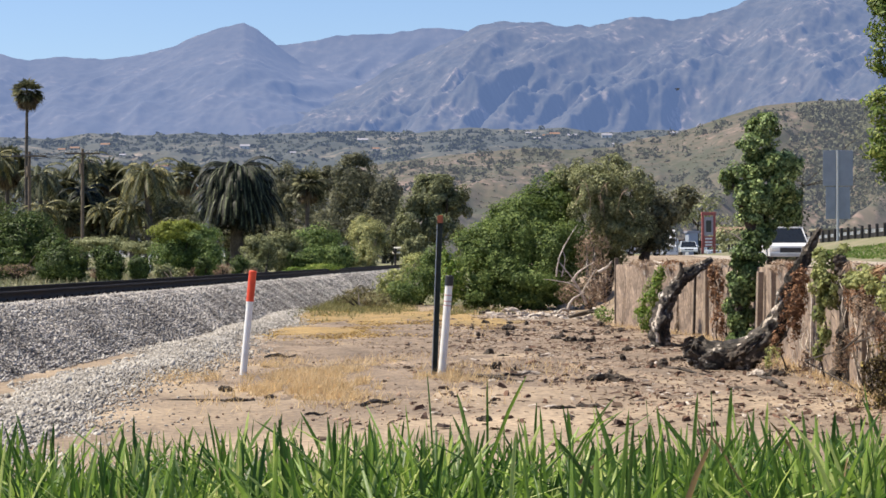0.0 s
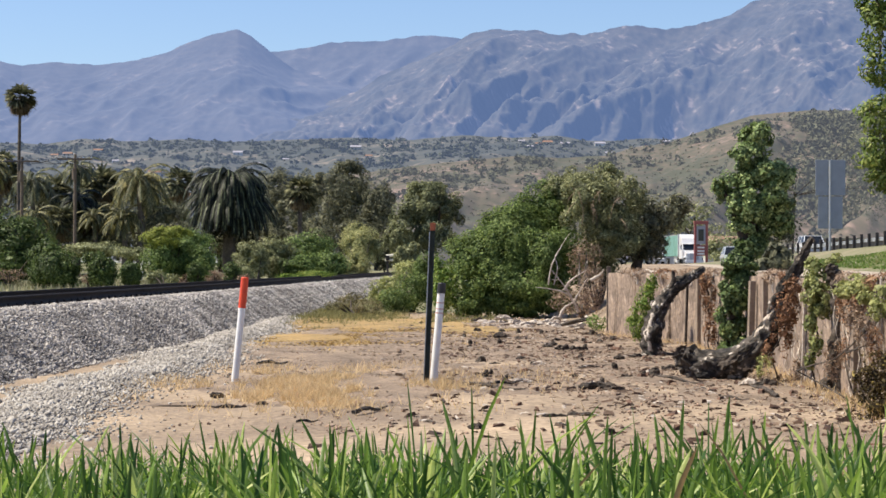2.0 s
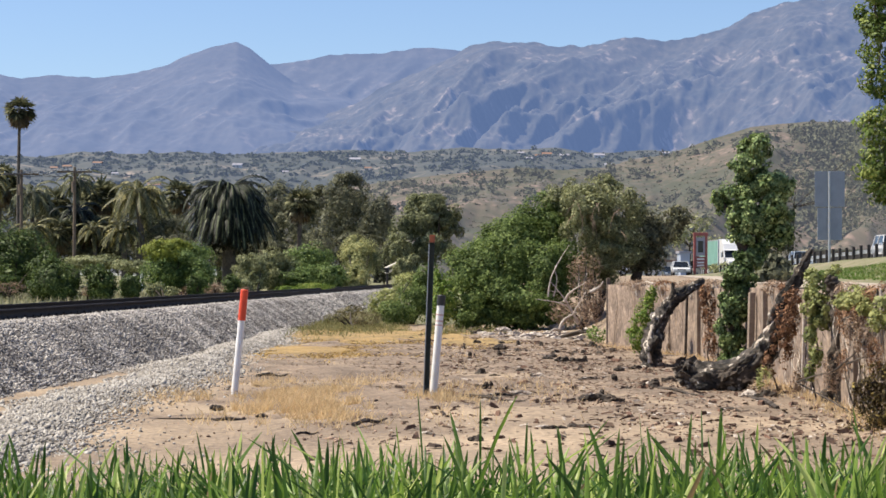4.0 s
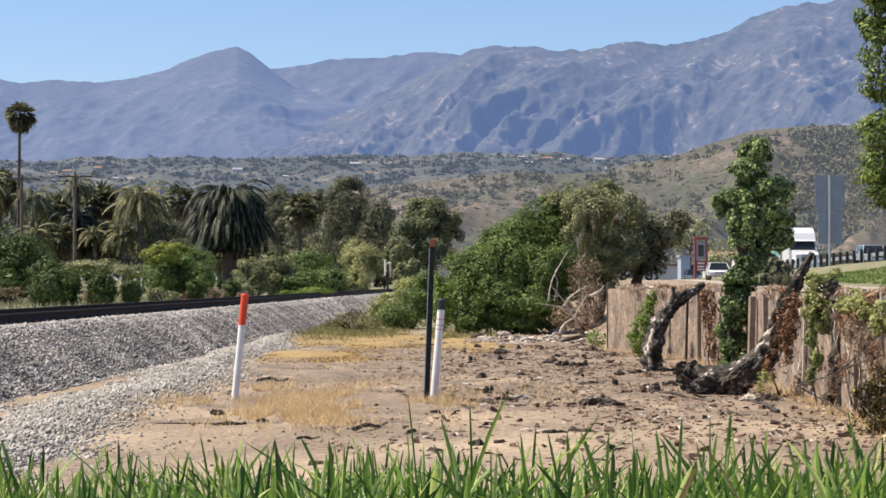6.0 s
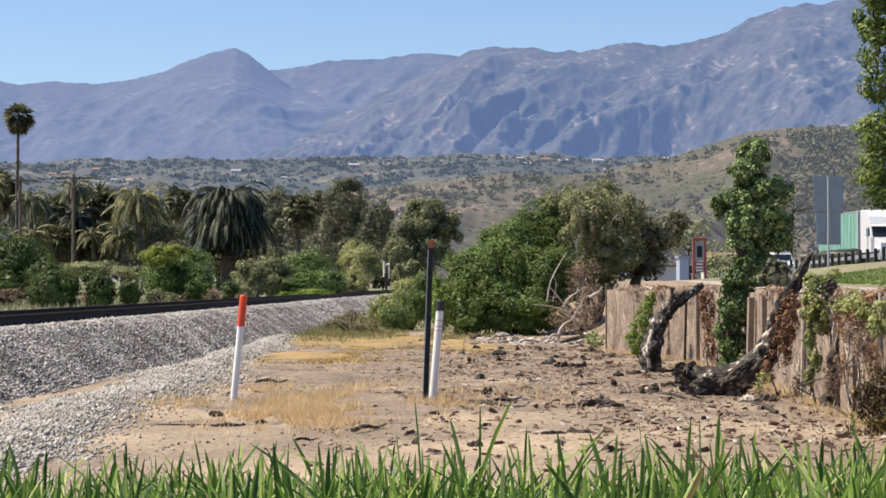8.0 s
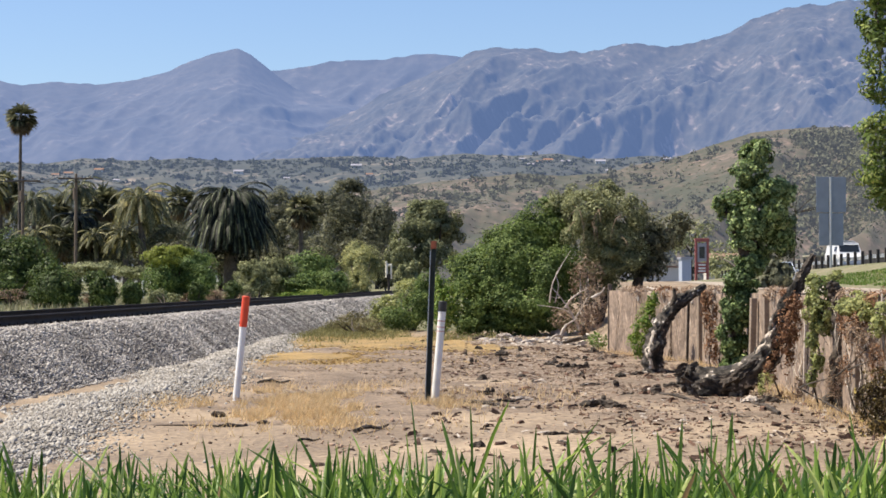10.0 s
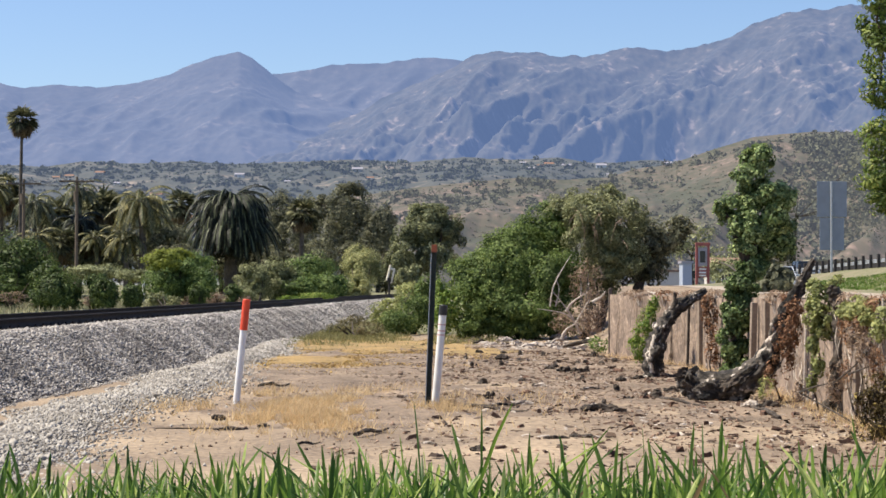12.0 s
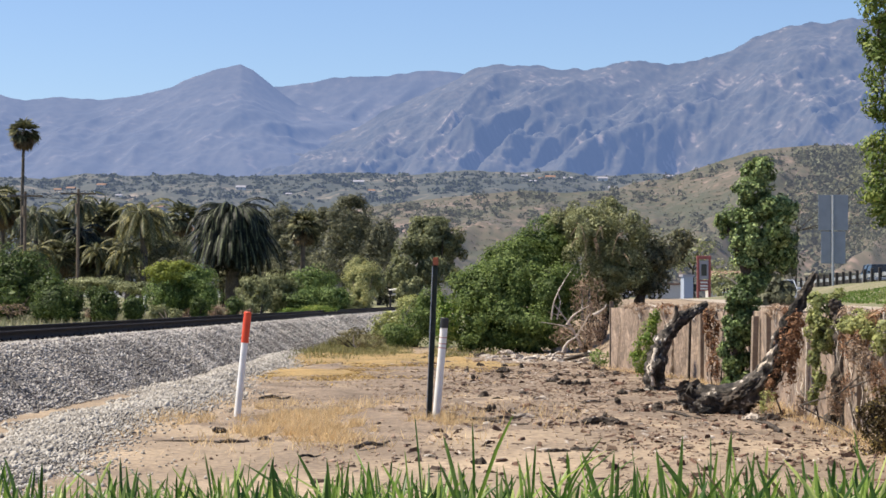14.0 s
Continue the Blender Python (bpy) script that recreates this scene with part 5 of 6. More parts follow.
# ---- roads, embankment and guardrail beyond the wall ----
def road(name, line, width, mat, label, zf):
    ys = np.array([p[1] for p in line], float)
    xs = np.array([p[0] for p in line], float)
    yy = np.linspace(ys[0], ys[-1], 70)
    xx = np.interp(yy, ys, xs)
    out = np.stack([np.stack([xx + k * width, yy, zf(yy) + 0.03 + 0 * yy], -1) for k in np.linspace(-0.5, 0.5, 5)], 1)
    return tagged(part(name, grid_mesh(name, out), mat), label, "road", kind="structure")


road("road_frontage", [(14.5, 30), (16.5, 75), (19.5, 92), (25, 178), (27, 260)], 6.5, ASPHALT, "pale sunlit frontage road behind the wall", ramp_z)
road("road_freeway", [(36.5, 40), (36.5, 330)], 12.0, FREEWAY, "raised freeway lanes on the embankment", freeway_z)
rail_thing = thing("guardrail", (0, 0, 0), "dark wooden guardrail posts with a low steel beam", "guardrail")
bm = bmesh.new()
box(bm, (0.2, 0.2, 1.25), pose(0, 0, 0.37), 0.02)
gp = part("post", bm, DARKPOST, rail_thing)
gp.location = (30.4, 96.0, float(freeway_z(96.0)))
for i in range(1, 46):
    y = 96.0 + 2.4 * i
    o = gp.copy()
    scene.collection.objects.link(o)
    o.location = (30.4, y, float(freeway_z(y)) + random.uniform(-0.03, 0.03))
ys = np.linspace(94, 206, 60)
sec = [(0.06, 0.42), (0.12, 0.46), (0.06, 0.52), (0.12, 0.58), (0.06, 0.64), (0.13, 0.66), (0.14, 0.40)]
beam = np.stack([np.stack([np.full(60, 30.45 + a), ys, freeway_z(ys) + b], -1) for a, b in sec], 1)
part("beam", grid_mesh("beam", beam), GALV, rail_thing)

road_sign = thing("road_sign", (28.9, 140.5, 2.4), "back of a tall grey two-panel freeway sign", "road sign")
bm = rod(bmesh.new(), (0, 0, -0.6), (0, 0, 7.0), 0.09, 0.09, 10)
part("sign_post", bm, GALV, road_sign)
part("upper_panel", box(bmesh.new(), (2.2, 0.03, 2.6), pose(0.05, 0.12, 5.72), 0.01), SIGNBACK, road_sign)
part("lower_panel", box(bmesh.new(), (1.8, 0.03, 2.35), pose(0.05, 0.12, 3.15), 0.01), SIGNBACK, road_sign)

sign = thing("price_sign", (27.68, 200.00, 1.95), "tall red roadside sign with a grey face", "sign")
part("frame_side", box(bmesh.new(), (0.24, 0.35, 4.3), pose(-0.6, 0, 2.0), 0.03), SIGNRED, sign)
part("frame_side", box(bmesh.new(), (0.24, 0.35, 4.3), pose(0.6, 0, 2.0), 0.03), SIGNRED, sign)
part("frame_top", box(bmesh.new(), (1.52, 0.4, 0.35), pose(0, 0, 4.15), 0.03), SIGNRED, sign)
part("face", box(bmesh.new(), (0.97, 0.2, 1.9), pose(0, 0, 2.85), 0.02), SIGNGREY, sign)
part("letter_board", box(bmesh.new(), (0.97, 0.22, 1.1), pose(0, 0, 1.25), 0.02), SIGNRED, sign)
for z in (1.55, 1.2, 0.9):
    part("lettering_bar", box(bmesh.new(), (0.75, 0.03, 0.16), pose(0, -0.125, z)), WHITE, sign)
part("price_panel", box(bmesh.new(), (0.55, 0.03, 1.2), pose(0, -0.11, 2.85)), GLASSDARK, sign)

# low roadside buildings behind the sign
def building(at, w, d, h, label, wallmat, roofmat, flat=False, group="roadside buildings"):
    ob = thing("house", at, label, "building", group)
    part("wall", box(bmesh.new(), (w, d, h), pose(0, 0, h / 2 - 0.3), 0.02), wallmat, ob)
    bm = bmesh.new()
    if flat:
        box(bm, (w + 0.4, d + 0.4, 0.3), pose(0, 0, h - 0.2))
    else:
        a = [(-w / 2 - .3, -d / 2 - .3, h - .35), (w / 2 + .3, -d / 2 - .3, h - .35), (w / 2 + .3, d / 2 + .3, h - .35), (-w / 2 - .3, d / 2 + .3, h - .35), (-w / 2 - .3, 0, h + w * 0.16), (w / 2 + .3, 0, h + w * 0.16)]
        v = [bm.verts.new(q) for q in a]
        for f in ((0, 1, 5, 4), (2, 3, 4, 5), (0, 4, 3), (1, 2, 5), (3, 2, 1, 0)):
            bm.faces.new([v[k] for k in f])
    part("roof", bm, roofmat, ob)
    for k in range(max(1, int(w // 4))):
        part("window", box(bmesh.new(), (1.2, 0.1, 1.1), pose(-w / 2 + 2 + k * 4, -d / 2, h * 0.45), 0.02), GLASSDARK, ob)
    return ob


building((37.57, 290.00, 1.86), 1.4, 4, 3.7, "pale blue-grey roadside shed", plain("pale_wall", (0.36, 0.40, 0.48)), SIGNGREY, True)
building((44.70, 300.00, 1.87), 5, 6, 3.6, "low white roadside building", HOUSE, ROOF)
building((34.81, 300.00, 2.04), 6, 6, 2.3, "low white building behind the trees", HOUSE, ROOF, True)
building((75.0, 330, 1.5), 22, 8, 5.0, "long brown building beyond the freeway", plain("brown_wall", (0.2, 0.16, 0.13)), plain("tan_roof", (0.3, 0.27, 0.2)), True)
rng = random.Random(5)
for i in range(50):
    row, col = (rng.choice((16, 24, 34, 42, 48)), rng.randrange(30, 235)) if i < 34 else (rng.choice((46, 50, 54)), rng.randrange(150, 205))
    p = far_pts[row, col]
    s = rng.uniform(6, 12)
    building((p[0], p[1], p[2] - 1), s, s * 0.7, s * 0.35, "pale villa on the wooded foothills", HOUSE if rng.random() < .7 else CARWHITE, ROOF if rng.random() < .3 else SIGNGREY, group="hillside villas")
# The first bush's dark leaves put shade behind the ivy crown into colour.
for blobs, n, m, lab in (([(19.11, 108.00, 2.08, 1.08, 0.87, 0.76), (18.75, 109.00, 2.47, 0.77, 0.62, 0.83), (18.72, 107.00, 1.60, 1.13, 0.91, 0.50)], 4000, LEAF_DARK, "dark roadside bush in shade"), ([(33.76, 210.00, 2.53, 4.33, 3.46, 0.87), (39.51, 260.00, 4.28, 3.83, 3.06, 1.53)], 2600, LEAF_OLIVE, "roadside scrub behind the traffic"),
                         # The near-hill trees take SCRUB, whose emission holds haze.
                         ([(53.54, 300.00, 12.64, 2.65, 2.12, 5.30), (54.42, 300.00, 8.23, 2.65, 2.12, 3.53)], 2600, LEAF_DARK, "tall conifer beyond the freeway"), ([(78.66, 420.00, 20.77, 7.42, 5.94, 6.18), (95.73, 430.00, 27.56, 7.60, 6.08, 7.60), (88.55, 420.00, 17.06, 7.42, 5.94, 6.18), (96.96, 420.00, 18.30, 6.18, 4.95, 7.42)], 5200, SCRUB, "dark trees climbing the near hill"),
                         ([(42.50, 320.00, 10.08, 4.71, 3.77, 2.45), (38.96, 318.00, 8.62, 3.75, 3.00, 2.25), (47.86, 315.00, 6.70, 5.57, 4.45, 1.86)], 3000, LEAF_OLIVE, "roadside trees behind the sign")):
    bush("roadside_tree", lab, blobs, n, 0.45, m, n + len(lab), 1.3, "tree", "trees beyond the road", trunk=0.18, stems=5)


# ---- vehicles: they point along -y in their own space ----
def wheel(parent, x, y, r, w=0.24):
    ob = part("wheel", rod(bmesh.new(), (x - w / 2, y, r), (x + w / 2, y, r), r, r, 20), TYRE, parent)
    s = 1 if x > 0 else -1
    part("rim", rod(bmesh.new(), (x + s * (w / 2 - 0.01), y, r), (x + s * (w / 2 + 0.015), y, r), r * 0.62, r * 0.5, 14), RIM, ob)


def hull(bm, profile, half, inset=0.0, top_in=0.0, zmax=1.0):
    """Extrudes a side profile of (y, z) to both sides, drawn in towards the top."""
    rows = []
    for s in (-1, 1):
        rows.append([bm.verts.new((s * (half - inset - top_in * max(0, z - zmax)), y, z)) for y, z in profile])
    n = len(profile)
    for i in range(n):
        j = (i + 1) % n
        bm.faces.new((rows[0][i], rows[0][j], rows[1][j], rows[1][i]))
    bm.faces.new(rows[0][::-1]), bm.faces.new(rows[1])
    bmesh.ops.recalc_face_normals(bm, faces=bm.faces)
    bmesh.ops.bevel(bm, geom=bm.edges[:], offset=0.04, segments=2, affect="EDGES", profile=0.6)
    return bm


def car(name, label, category, paint, L=4.6, W=1.82, H=1.5, kind="sedan", group="vehicles on the freeway"):
    ob = thing(name, (0, 0, 0), label, category, group)
    f, b, half = -L / 2, L / 2, W / 2
    belt = H * 0.58
    if kind == "pickup":
        body = [(f, 0.38), (f, belt * 0.86), (f + 0.25, belt * 0.97), (f + L * 0.27, belt * 1.02), (b, belt * 1.02), (b, 0.5), (b - 0.5, 0.36)]
        cab = [(f + L * 0.25, belt), (f + L * 0.36, H), (f + L * 0.58, H), (f + L * 0.60, belt)]
    elif kind == "van":
        body = [(f, 0.36), (f, belt * 0.8), (f + 0.7, belt * 1.02), (b, belt * 1.02), (b, 0.42)]
        cab = [(f + 0.65, belt), (f + 1.35, H), (b - 0.05, H), (b, belt)]
    else:
        body = [(f, 0.36), (f, belt * 0.8), (f + 0.2, belt * 0.9), (f + L * 0.28, belt * 1.02), (b - 0.3, belt * 1.02), (b, belt * 0.9), (b, 0.42)]
        cab = [(f + L * 0.25, belt), (f + L * 0.38, H), (b - L * (0.2 if kind == "sedan" else 0.08), H), (b - L * (0.07 if kind == "sedan" else 0.01), belt)]
    part("body", hull(bmesh.new(), body, half), paint, ob)
    if kind == "van":
        part("upper_body", hull(bmesh.new(), cab, half, 0.04, 0.16, belt), paint, ob)
        lean = math.degrees(math.atan2(0.7, H - belt))
        part("windshield", box(bmesh.new(), (W * 0.78, 0.04, (H - belt) * 0.78), pose(0, f + 0.97, belt + (H - belt) * 0.5, -lean), 0.015), GLASSDARK, ob, "dark tinted windshield")
        for s in (-1, 1):
            part("side_window", box(bmesh.new(), (0.05, 0.85, (H - belt) * 0.5), pose(s * (half - 0.10), f + 1.75, belt + (H - belt) * 0.42, 0, -s * 9), 0.015), GLASSDARK, ob)
    else:
        part("glasshouse", hull(bmesh.new(), cab, half, 0.06, 0.28, belt), GLASSDARK, ob, "dark tinted windows")
    rf, rb = cab[1][0], cab[2][0]
    top = half - 0.06 - 0.28 * (H - belt)
    part("roof", box(bmesh.new(), (2 * top + 0.03, rb - rf + 0.1, 0.07), pose(0, (rf + rb) / 2, H), 0.025), paint, ob)
    for s in (-1, 1):
        for y in (rf + 0.02, (rf + rb) / 2, rb - 0.02):
            part("pillar", rod(bmesh.new(), (s * (half - 0.05), y + (0.0 if y != rf + 0.02 else -(rf - cab[0][0]) * 0.9), belt), (s * (top + 0.01), y, H), 0.045, 0.04, 6), paint, ob)
        part("headlight", box(bmesh.new(), (0.36, 0.08, 0.17), pose(s * (half - 0.26), f - 0.005, belt * 0.72), 0.02), LAMPGLASS, ob)
        part("mirror", box(bmesh.new(), (0.2, 0.12, 0.15), pose(s * (half + 0.09), cab[0][0] + 0.25, belt + 0.1), 0.03), paint, ob)
        for y in (f + L * 0.19, b - L * 0.2):
            wheel(ob, s * (half - 0.1), y, 0.33 if kind == "sedan" else 0.38)
    part("grille", box(bmesh.new(), (W * 0.5, 0.06, 0.22), pose(0, f - 0.005, belt * 0.66), 0.02), BLACK, ob)
    part("bumper", box(bmesh.new(), (W * 0.98, 0.14, 0.2), pose(0, f - 0.02, 0.45), 0.04), paint if kind == "sedan" else GALV, ob)
    if kind == "van":
        part("ladder_rack", box(bmesh.new(), (1.2, 2.6, 0.06), pose(0, 0.5, H + 0.16), 0.01), GALV, ob)
        for y in (-0.6, 1.6):
            part("rack_bar", box(bmesh.new(), (1.5, 0.05, 0.14), pose(0, y, H + 0.08)), GALV, ob)
    return ob


def semi():
    ob = thing("semi_truck", (0, 0, 0), "white sleeper-cab semi truck hauling a teal trailer", "truck", "vehicles on the freeway")
    part("sleeper", hull(bmesh.new(), [(-1.2, 0.9), (-1.3, 2.0), (-0.85, 2.75), (-0.4, 3.55), (0.5, 4.05), (2.2, 4.1), (2.2, 0.9)], 1.25), CARWHITE, ob, "tall white sleeper cab with roof fairing")
    part("hood", hull(bmesh.new(), [(-3.3, 0.7), (-3.4, 1.55), (-3.2, 1.75), (-1.25, 2.0), (-1.2, 0.7)], 1.02), CARWHITE, ob)
    part("windshield", hull(bmesh.new(), [(-1.33, 2.02), (-0.88, 2.8), (-0.80, 2.8), (-1.2, 2.02)], 1.12), GLASSDARK, ob, "wide dark windshield")
    part("sun_visor", box(bmesh.new(), (2.3, 0.35, 0.06), pose(0, -0.95, 2.86, 20), 0.02), CARWHITE, ob)
    part("grille", box(bmesh.new(), (1.1, 0.06, 0.9), pose(0, -3.39, 1.15), 0.03), GALV, ob)
    part("bumper", box(bmesh.new(), (2.4, 0.25, 0.4), pose(0, -3.35, 0.55), 0.06), CARWHITE, ob)
    for s in (-1, 1):
        part("headlight", box(bmesh.new(), (0.4, 0.1, 0.25), pose(s * 0.85, -3.36, 1.05), 0.03), LAMPGLASS, ob)
        part("side_window", box(bmesh.new(), (0.04, 0.8, 0.65), pose(s * 1.245, -0.45, 2.4), 0.01), GLASSDARK, ob)
        part("mirror", box(bmesh.new(), (0.16, 0.1, 0.6), pose(s * 1.5, -1.0, 2.35), 0.03), CARWHITE, ob)
        part("fender", box(bmesh.new(), (0.5, 1.3, 0.25), pose(s * 0.98, -2.5, 1.1), 0.1), CARWHITE, ob)
        for y in (-2.5, 2.6, 3.9, 15.2, 16.5):
            wheel(ob, s * 1.05, y, 0.52, 0.32)
    part("chassis", box(bmesh.new(), (1.0, 7.0, 0.3), pose(0, 1.6, 0.85), 0.03), BLACK, ob)
    part("trailer", box(bmesh.new(), (2.55, 14.6, 2.75), pose(0, 10.4, 2.62), 0.05), TEAL, ob, "long teal box trailer")
    part("trailer_front", box(bmesh.new(), (2.6, 0.12, 2.85), pose(0, 3.05, 2.62), 0.03), CARWHITE, ob)
    part("top_rail", box(bmesh.new(), (2.6, 14.6, 0.1), pose(0, 10.4, 4.03), 0.02), GALV, ob)
    for i in range(12):
        part("trailer_rib", box(bmesh.new(), (2.6, 0.05, 2.6), pose(0, 4.2 + i * 1.2, 2.6)), TEAL, ob)
    return ob


semi_truck = semi()
pickup = car("pickup_truck", "white pickup truck on the frontage road", "pickup", CARWHITE, 5.4, 1.95, 1.72, "pickup", "vehicles on the frontage road")
suv = car("suv", "white suv on the freeway", "car", CARWHITE, 4.9, 1.92, 1.75, "suv")
silver = car("car", "blue-grey car on the freeway", "car", CARSILVER, 4.6, 1.84, 1.5)
work_van = car("work_van", "white work van with a ladder rack", "van", CARWHITE, 5.6, 2.0, 2.15, "van")
dark_car = car("car", "dark blue car on the freeway", "car", CARDARK, 4.7, 1.86, 1.5, "suv")
white_car = car("car", "white car on the frontage road", "car", CARWHITE, 4.5, 1.8, 1.48, "suv", "vehicles on the frontage road")
pale_car = car("car", "pale silver car on the frontage road", "car", CARPALE, 4.4, 1.8, 1.45, "sedan", "vehicles on the frontage road")
parked = car("car", "white car parked behind the shrubs", "car", CARWHITE, 4.5, 1.8, 1.48, "sedan", "parked cars")
parked.matrix_world = pose(17.32, 170, float(land(17.32, 170)), 0, 0, -60)

# ---- bird ----
bird = thing("bird", (0, 0, 0), "small dark bird flying past the mountains", "bird")
bm = bmesh.new()
bmesh.ops.create_uvsphere(bm, u_segments=12, v_segments=8, radius=0.07, matrix=Matrix.Diagonal((2.1, 0.8, 0.75, 1)))
rod(bm, (-0.12, 0, 0), (-0.27, 0, 0.01), 0.04, 0.015, 6)
smooth(part("body", bm, FEATHER, bird))
wings = []
for s in (-1, 1):
    bm = bmesh.new()
    v = [bm.verts.new(q) for q in ((0.09, 0, 0), (0.05, s * 0.2, 0.02), (-0.02, s * 0.34, 0.0), (-0.09, s * 0.2, 0.01), (-0.09, 0, 0))]
    top = [bm.verts.new(q.co + Vector((0, 0, 0.014))) for q in v]
    bm.faces.new(v[::-1]), bm.faces.new(top)
    for i in range(5):
        bm.faces.new((v[i], v[(i + 1) % 5], top[(i + 1) % 5], top[i]))
    wings.append(part("wing", bm, FEATHER, bird))


# ---- litter on the dirt ----
def blades(name, label, pos, h, w, mat, seed, lean=0.35, category="grass"):
    rng = np.random.default_rng(seed)
    n = len(pos)
    a = rng.uniform(0, 6.28, n)
    hh = h * rng.uniform(0.5, 1.25, n)
    side = np.stack([np.cos(a), np.sin(a), 0 * a], -1) * (w * rng.uniform(0.7, 1.3, n))[:, None]
    off = np.stack([rng.normal(0, lean, n), rng.normal(0, lean, n), np.ones(n)], -1) * hh[:, None]
    f = np.stack([pos - side, pos + side, pos + off * 0.6 + side * 0.7, pos + off], 1)
    return tagged(part(name, mesh_from(name, f, 4), mat), label, category, kind="stuff")


def patch(rng, cx, cy, rx, ry, n, thin=0.0, clump=0.0):
    p = rng.normal(0, 0.5, (n, 2))
    x, y = cx + p[:, 0] * rx, cy + p[:, 1] * ry
    k = np.array([noise.noise(Vector((a * 0.9, b * 0.5, 4))) + clump * noise.noise(Vector((a * 4.5, b * 2.2, 6))) for a, b in zip(x, y)]) > thin + 0.14 * clump
    x, y = x[k], y[k]
    return np.stack([x, y, land(x, y) - 0.01], -1)


rng = np.random.default_rng(77)
dry = np.concatenate([patch(rng, -1.5, 25.6, 2.5, 3.6, 6500, -0.05, 0.8), patch(rng, -0.3, 27.5, 2.2, 4.0, 2200, 0.05, 0.8), patch(rng, -2.6, 27.5, 1.2, 4.0, 1300, 0.0, 0.8), patch(rng, -1.55, 24.0, 1.6, 3.4, 14000, 0.05, 0.8), patch(rng, -2.4, 25.5, 0.9, 2.2, 1500, 0.0, 0.8), patch(rng, -0.7, 26.0, 1.0, 3.0, 2400, 0.0, 0.8), patch(rng, -0.1, 24.5, 1.1, 2.5, 900, 0.1, 0.8), patch(rng, -1.25, 22.4, 1.0, 1.4, 3600, -0.1, 0.8)])
blades("dry_grass", "tufts of straw-coloured dry grass on the dirt", dry, 0.13, 0.005, STRAW, 5, 0.6)
ochre = np.concatenate([patch(rng, -1.6, 51, 3.0, 10, 26000, -0.3), patch(rng, -2.6, 41.0, 1.3, 3.0, 14000, -0.35), patch(rng, 0.6, 46, 1.5, 4, 6000, -0.1), patch(rng, -2.0, 45, 2.4, 6, 5000, 0.05)])
ochre = ochre[ochre[:, 0] > gravel_edge(ochre[:, 1])[1] - 0.1]
blades("ochre_weeds", "low ochre-yellow weeds covering the dirt", ochre, 0.035, 0.02, OCHRE, 6, 1.2)
# the mat of matted ochre stalks under them, with a ragged edge
gx, gy = np.meshgrid(np.arange(-4.0, 2.6, 0.12), np.arange(36.5, 61, 0.3))
core = np.maximum.reduce([1 - ((gx + 1.7) / 2.6) ** 2 - ((gy - 52) / 7.0) ** 2, 0.9 - ((gx + 2.65) / 1.15) ** 2 - ((gy - 41.0) / 2.2) ** 2, 0.8 - ((gx - 0.7) / 1.4) ** 2 - ((gy - 47) / 3.0) ** 2])
wob = np.array([noise.fractal(Vector((a * 0.9, b * 0.35, 8)), 1, 2, 4) for a, b in zip(gx.ravel(), gy.ravel())]).reshape(gx.shape)
core = core + 0.55 * wob - np.where(gx < gravel_edge(gy)[1] + 0.1, 2, 0)
tuft = np.array([noise.fractal(Vector((a * 2.6, b * 1.1, 12)), 0.7, 2, 4) for a, b in zip(gx.ravel(), gy.ravel())]).reshape(gx.shape)
under = 0.03 * np.array([noise.fractal(Vector((a * 0.5, b * 0.35, 3.0)), 1.0, 2.0, 4) for a, b in zip(gx.ravel(), gy.ravel())]).reshape(gx.shape)
gz = land(gx, gy) + under + np.clip(0.09 * (core - 0.22) + 0.035 * tuft, -0.06, 0.04) + 0.012 * np.random.default_rng(2).uniform(0, 1, gx.shape)
tagged(smooth(part("ochre_weed_mat", grid_mesh("ochre_weed_mat", np.stack([gx, gy, gz], -1)), material("ochre_mat", (0.34, 0.222, 0.085), (0.20, 0.145, 0.066), 0.9, 0.95, 0, 0.9, 14, 0.9, c=(0.42, 0.30, 0.14), edge=0.16))), "low mat of ochre-yellow dried weeds", "weeds", kind="stuff")
# brown mulch trodden into the dirt, with a ragged edge
gx, gy = np.meshgrid(np.arange(-3.3, 5.2, 0.11), np.arange(21.5, 56, 0.28))
wob = np.array([noise.fractal(Vector((a * 0.8, b * 0.4, 15)), 0.9, 2, 5) for a, b in zip(gx.ravel(), gy.ravel())]).reshape(gx.shape)
fade = np.minimum.reduce([(gx + 3.1) * 0.9, (gy - 22.5) * 0.22 + (gx - 1) * 0.05, (54 - gy) * 0.3, (wall_x(gy) - 0.05 - gx) * 3])
gz = land(gx, gy) + 0.03 * np.array([noise.fractal(Vector((a * 0.5, b * 0.35, 3.0)), 1.0, 2.0, 4) for a, b in zip(gx.ravel(), gy.ravel())]).reshape(gx.shape)
gz = gz + np.clip(0.03 * wob + 0.02 * np.clip(fade, -2.5, 0.6) - 0.004, -0.06, 0.022) + 0.006 * np.random.default_rng(4).uniform(0, 1, gx.shape)
tagged(smooth(part("mulch_bed", grid_mesh("mulch_bed", np.stack([gx, gy, gz], -1)), material("mulch", (0.265, 0.198, 0.14), (0.13, 0.096, 0.068), 1.1, 0.95, 0, 1.0, 16, 0.9, c=(0.38, 0.285, 0.20), edge=0.17))), "brown bark mulch trodden into the dirt", "mulch", kind="stuff")
weeds = np.concatenate([patch(rng, -2.6, 58, 1.8, 8, 5000, -0.1), patch(rng, -0.2, 56, 2.0, 5, 3000, 0.0), patch(rng, -3.2, 66, 1.2, 8, 3000, -0.1)])
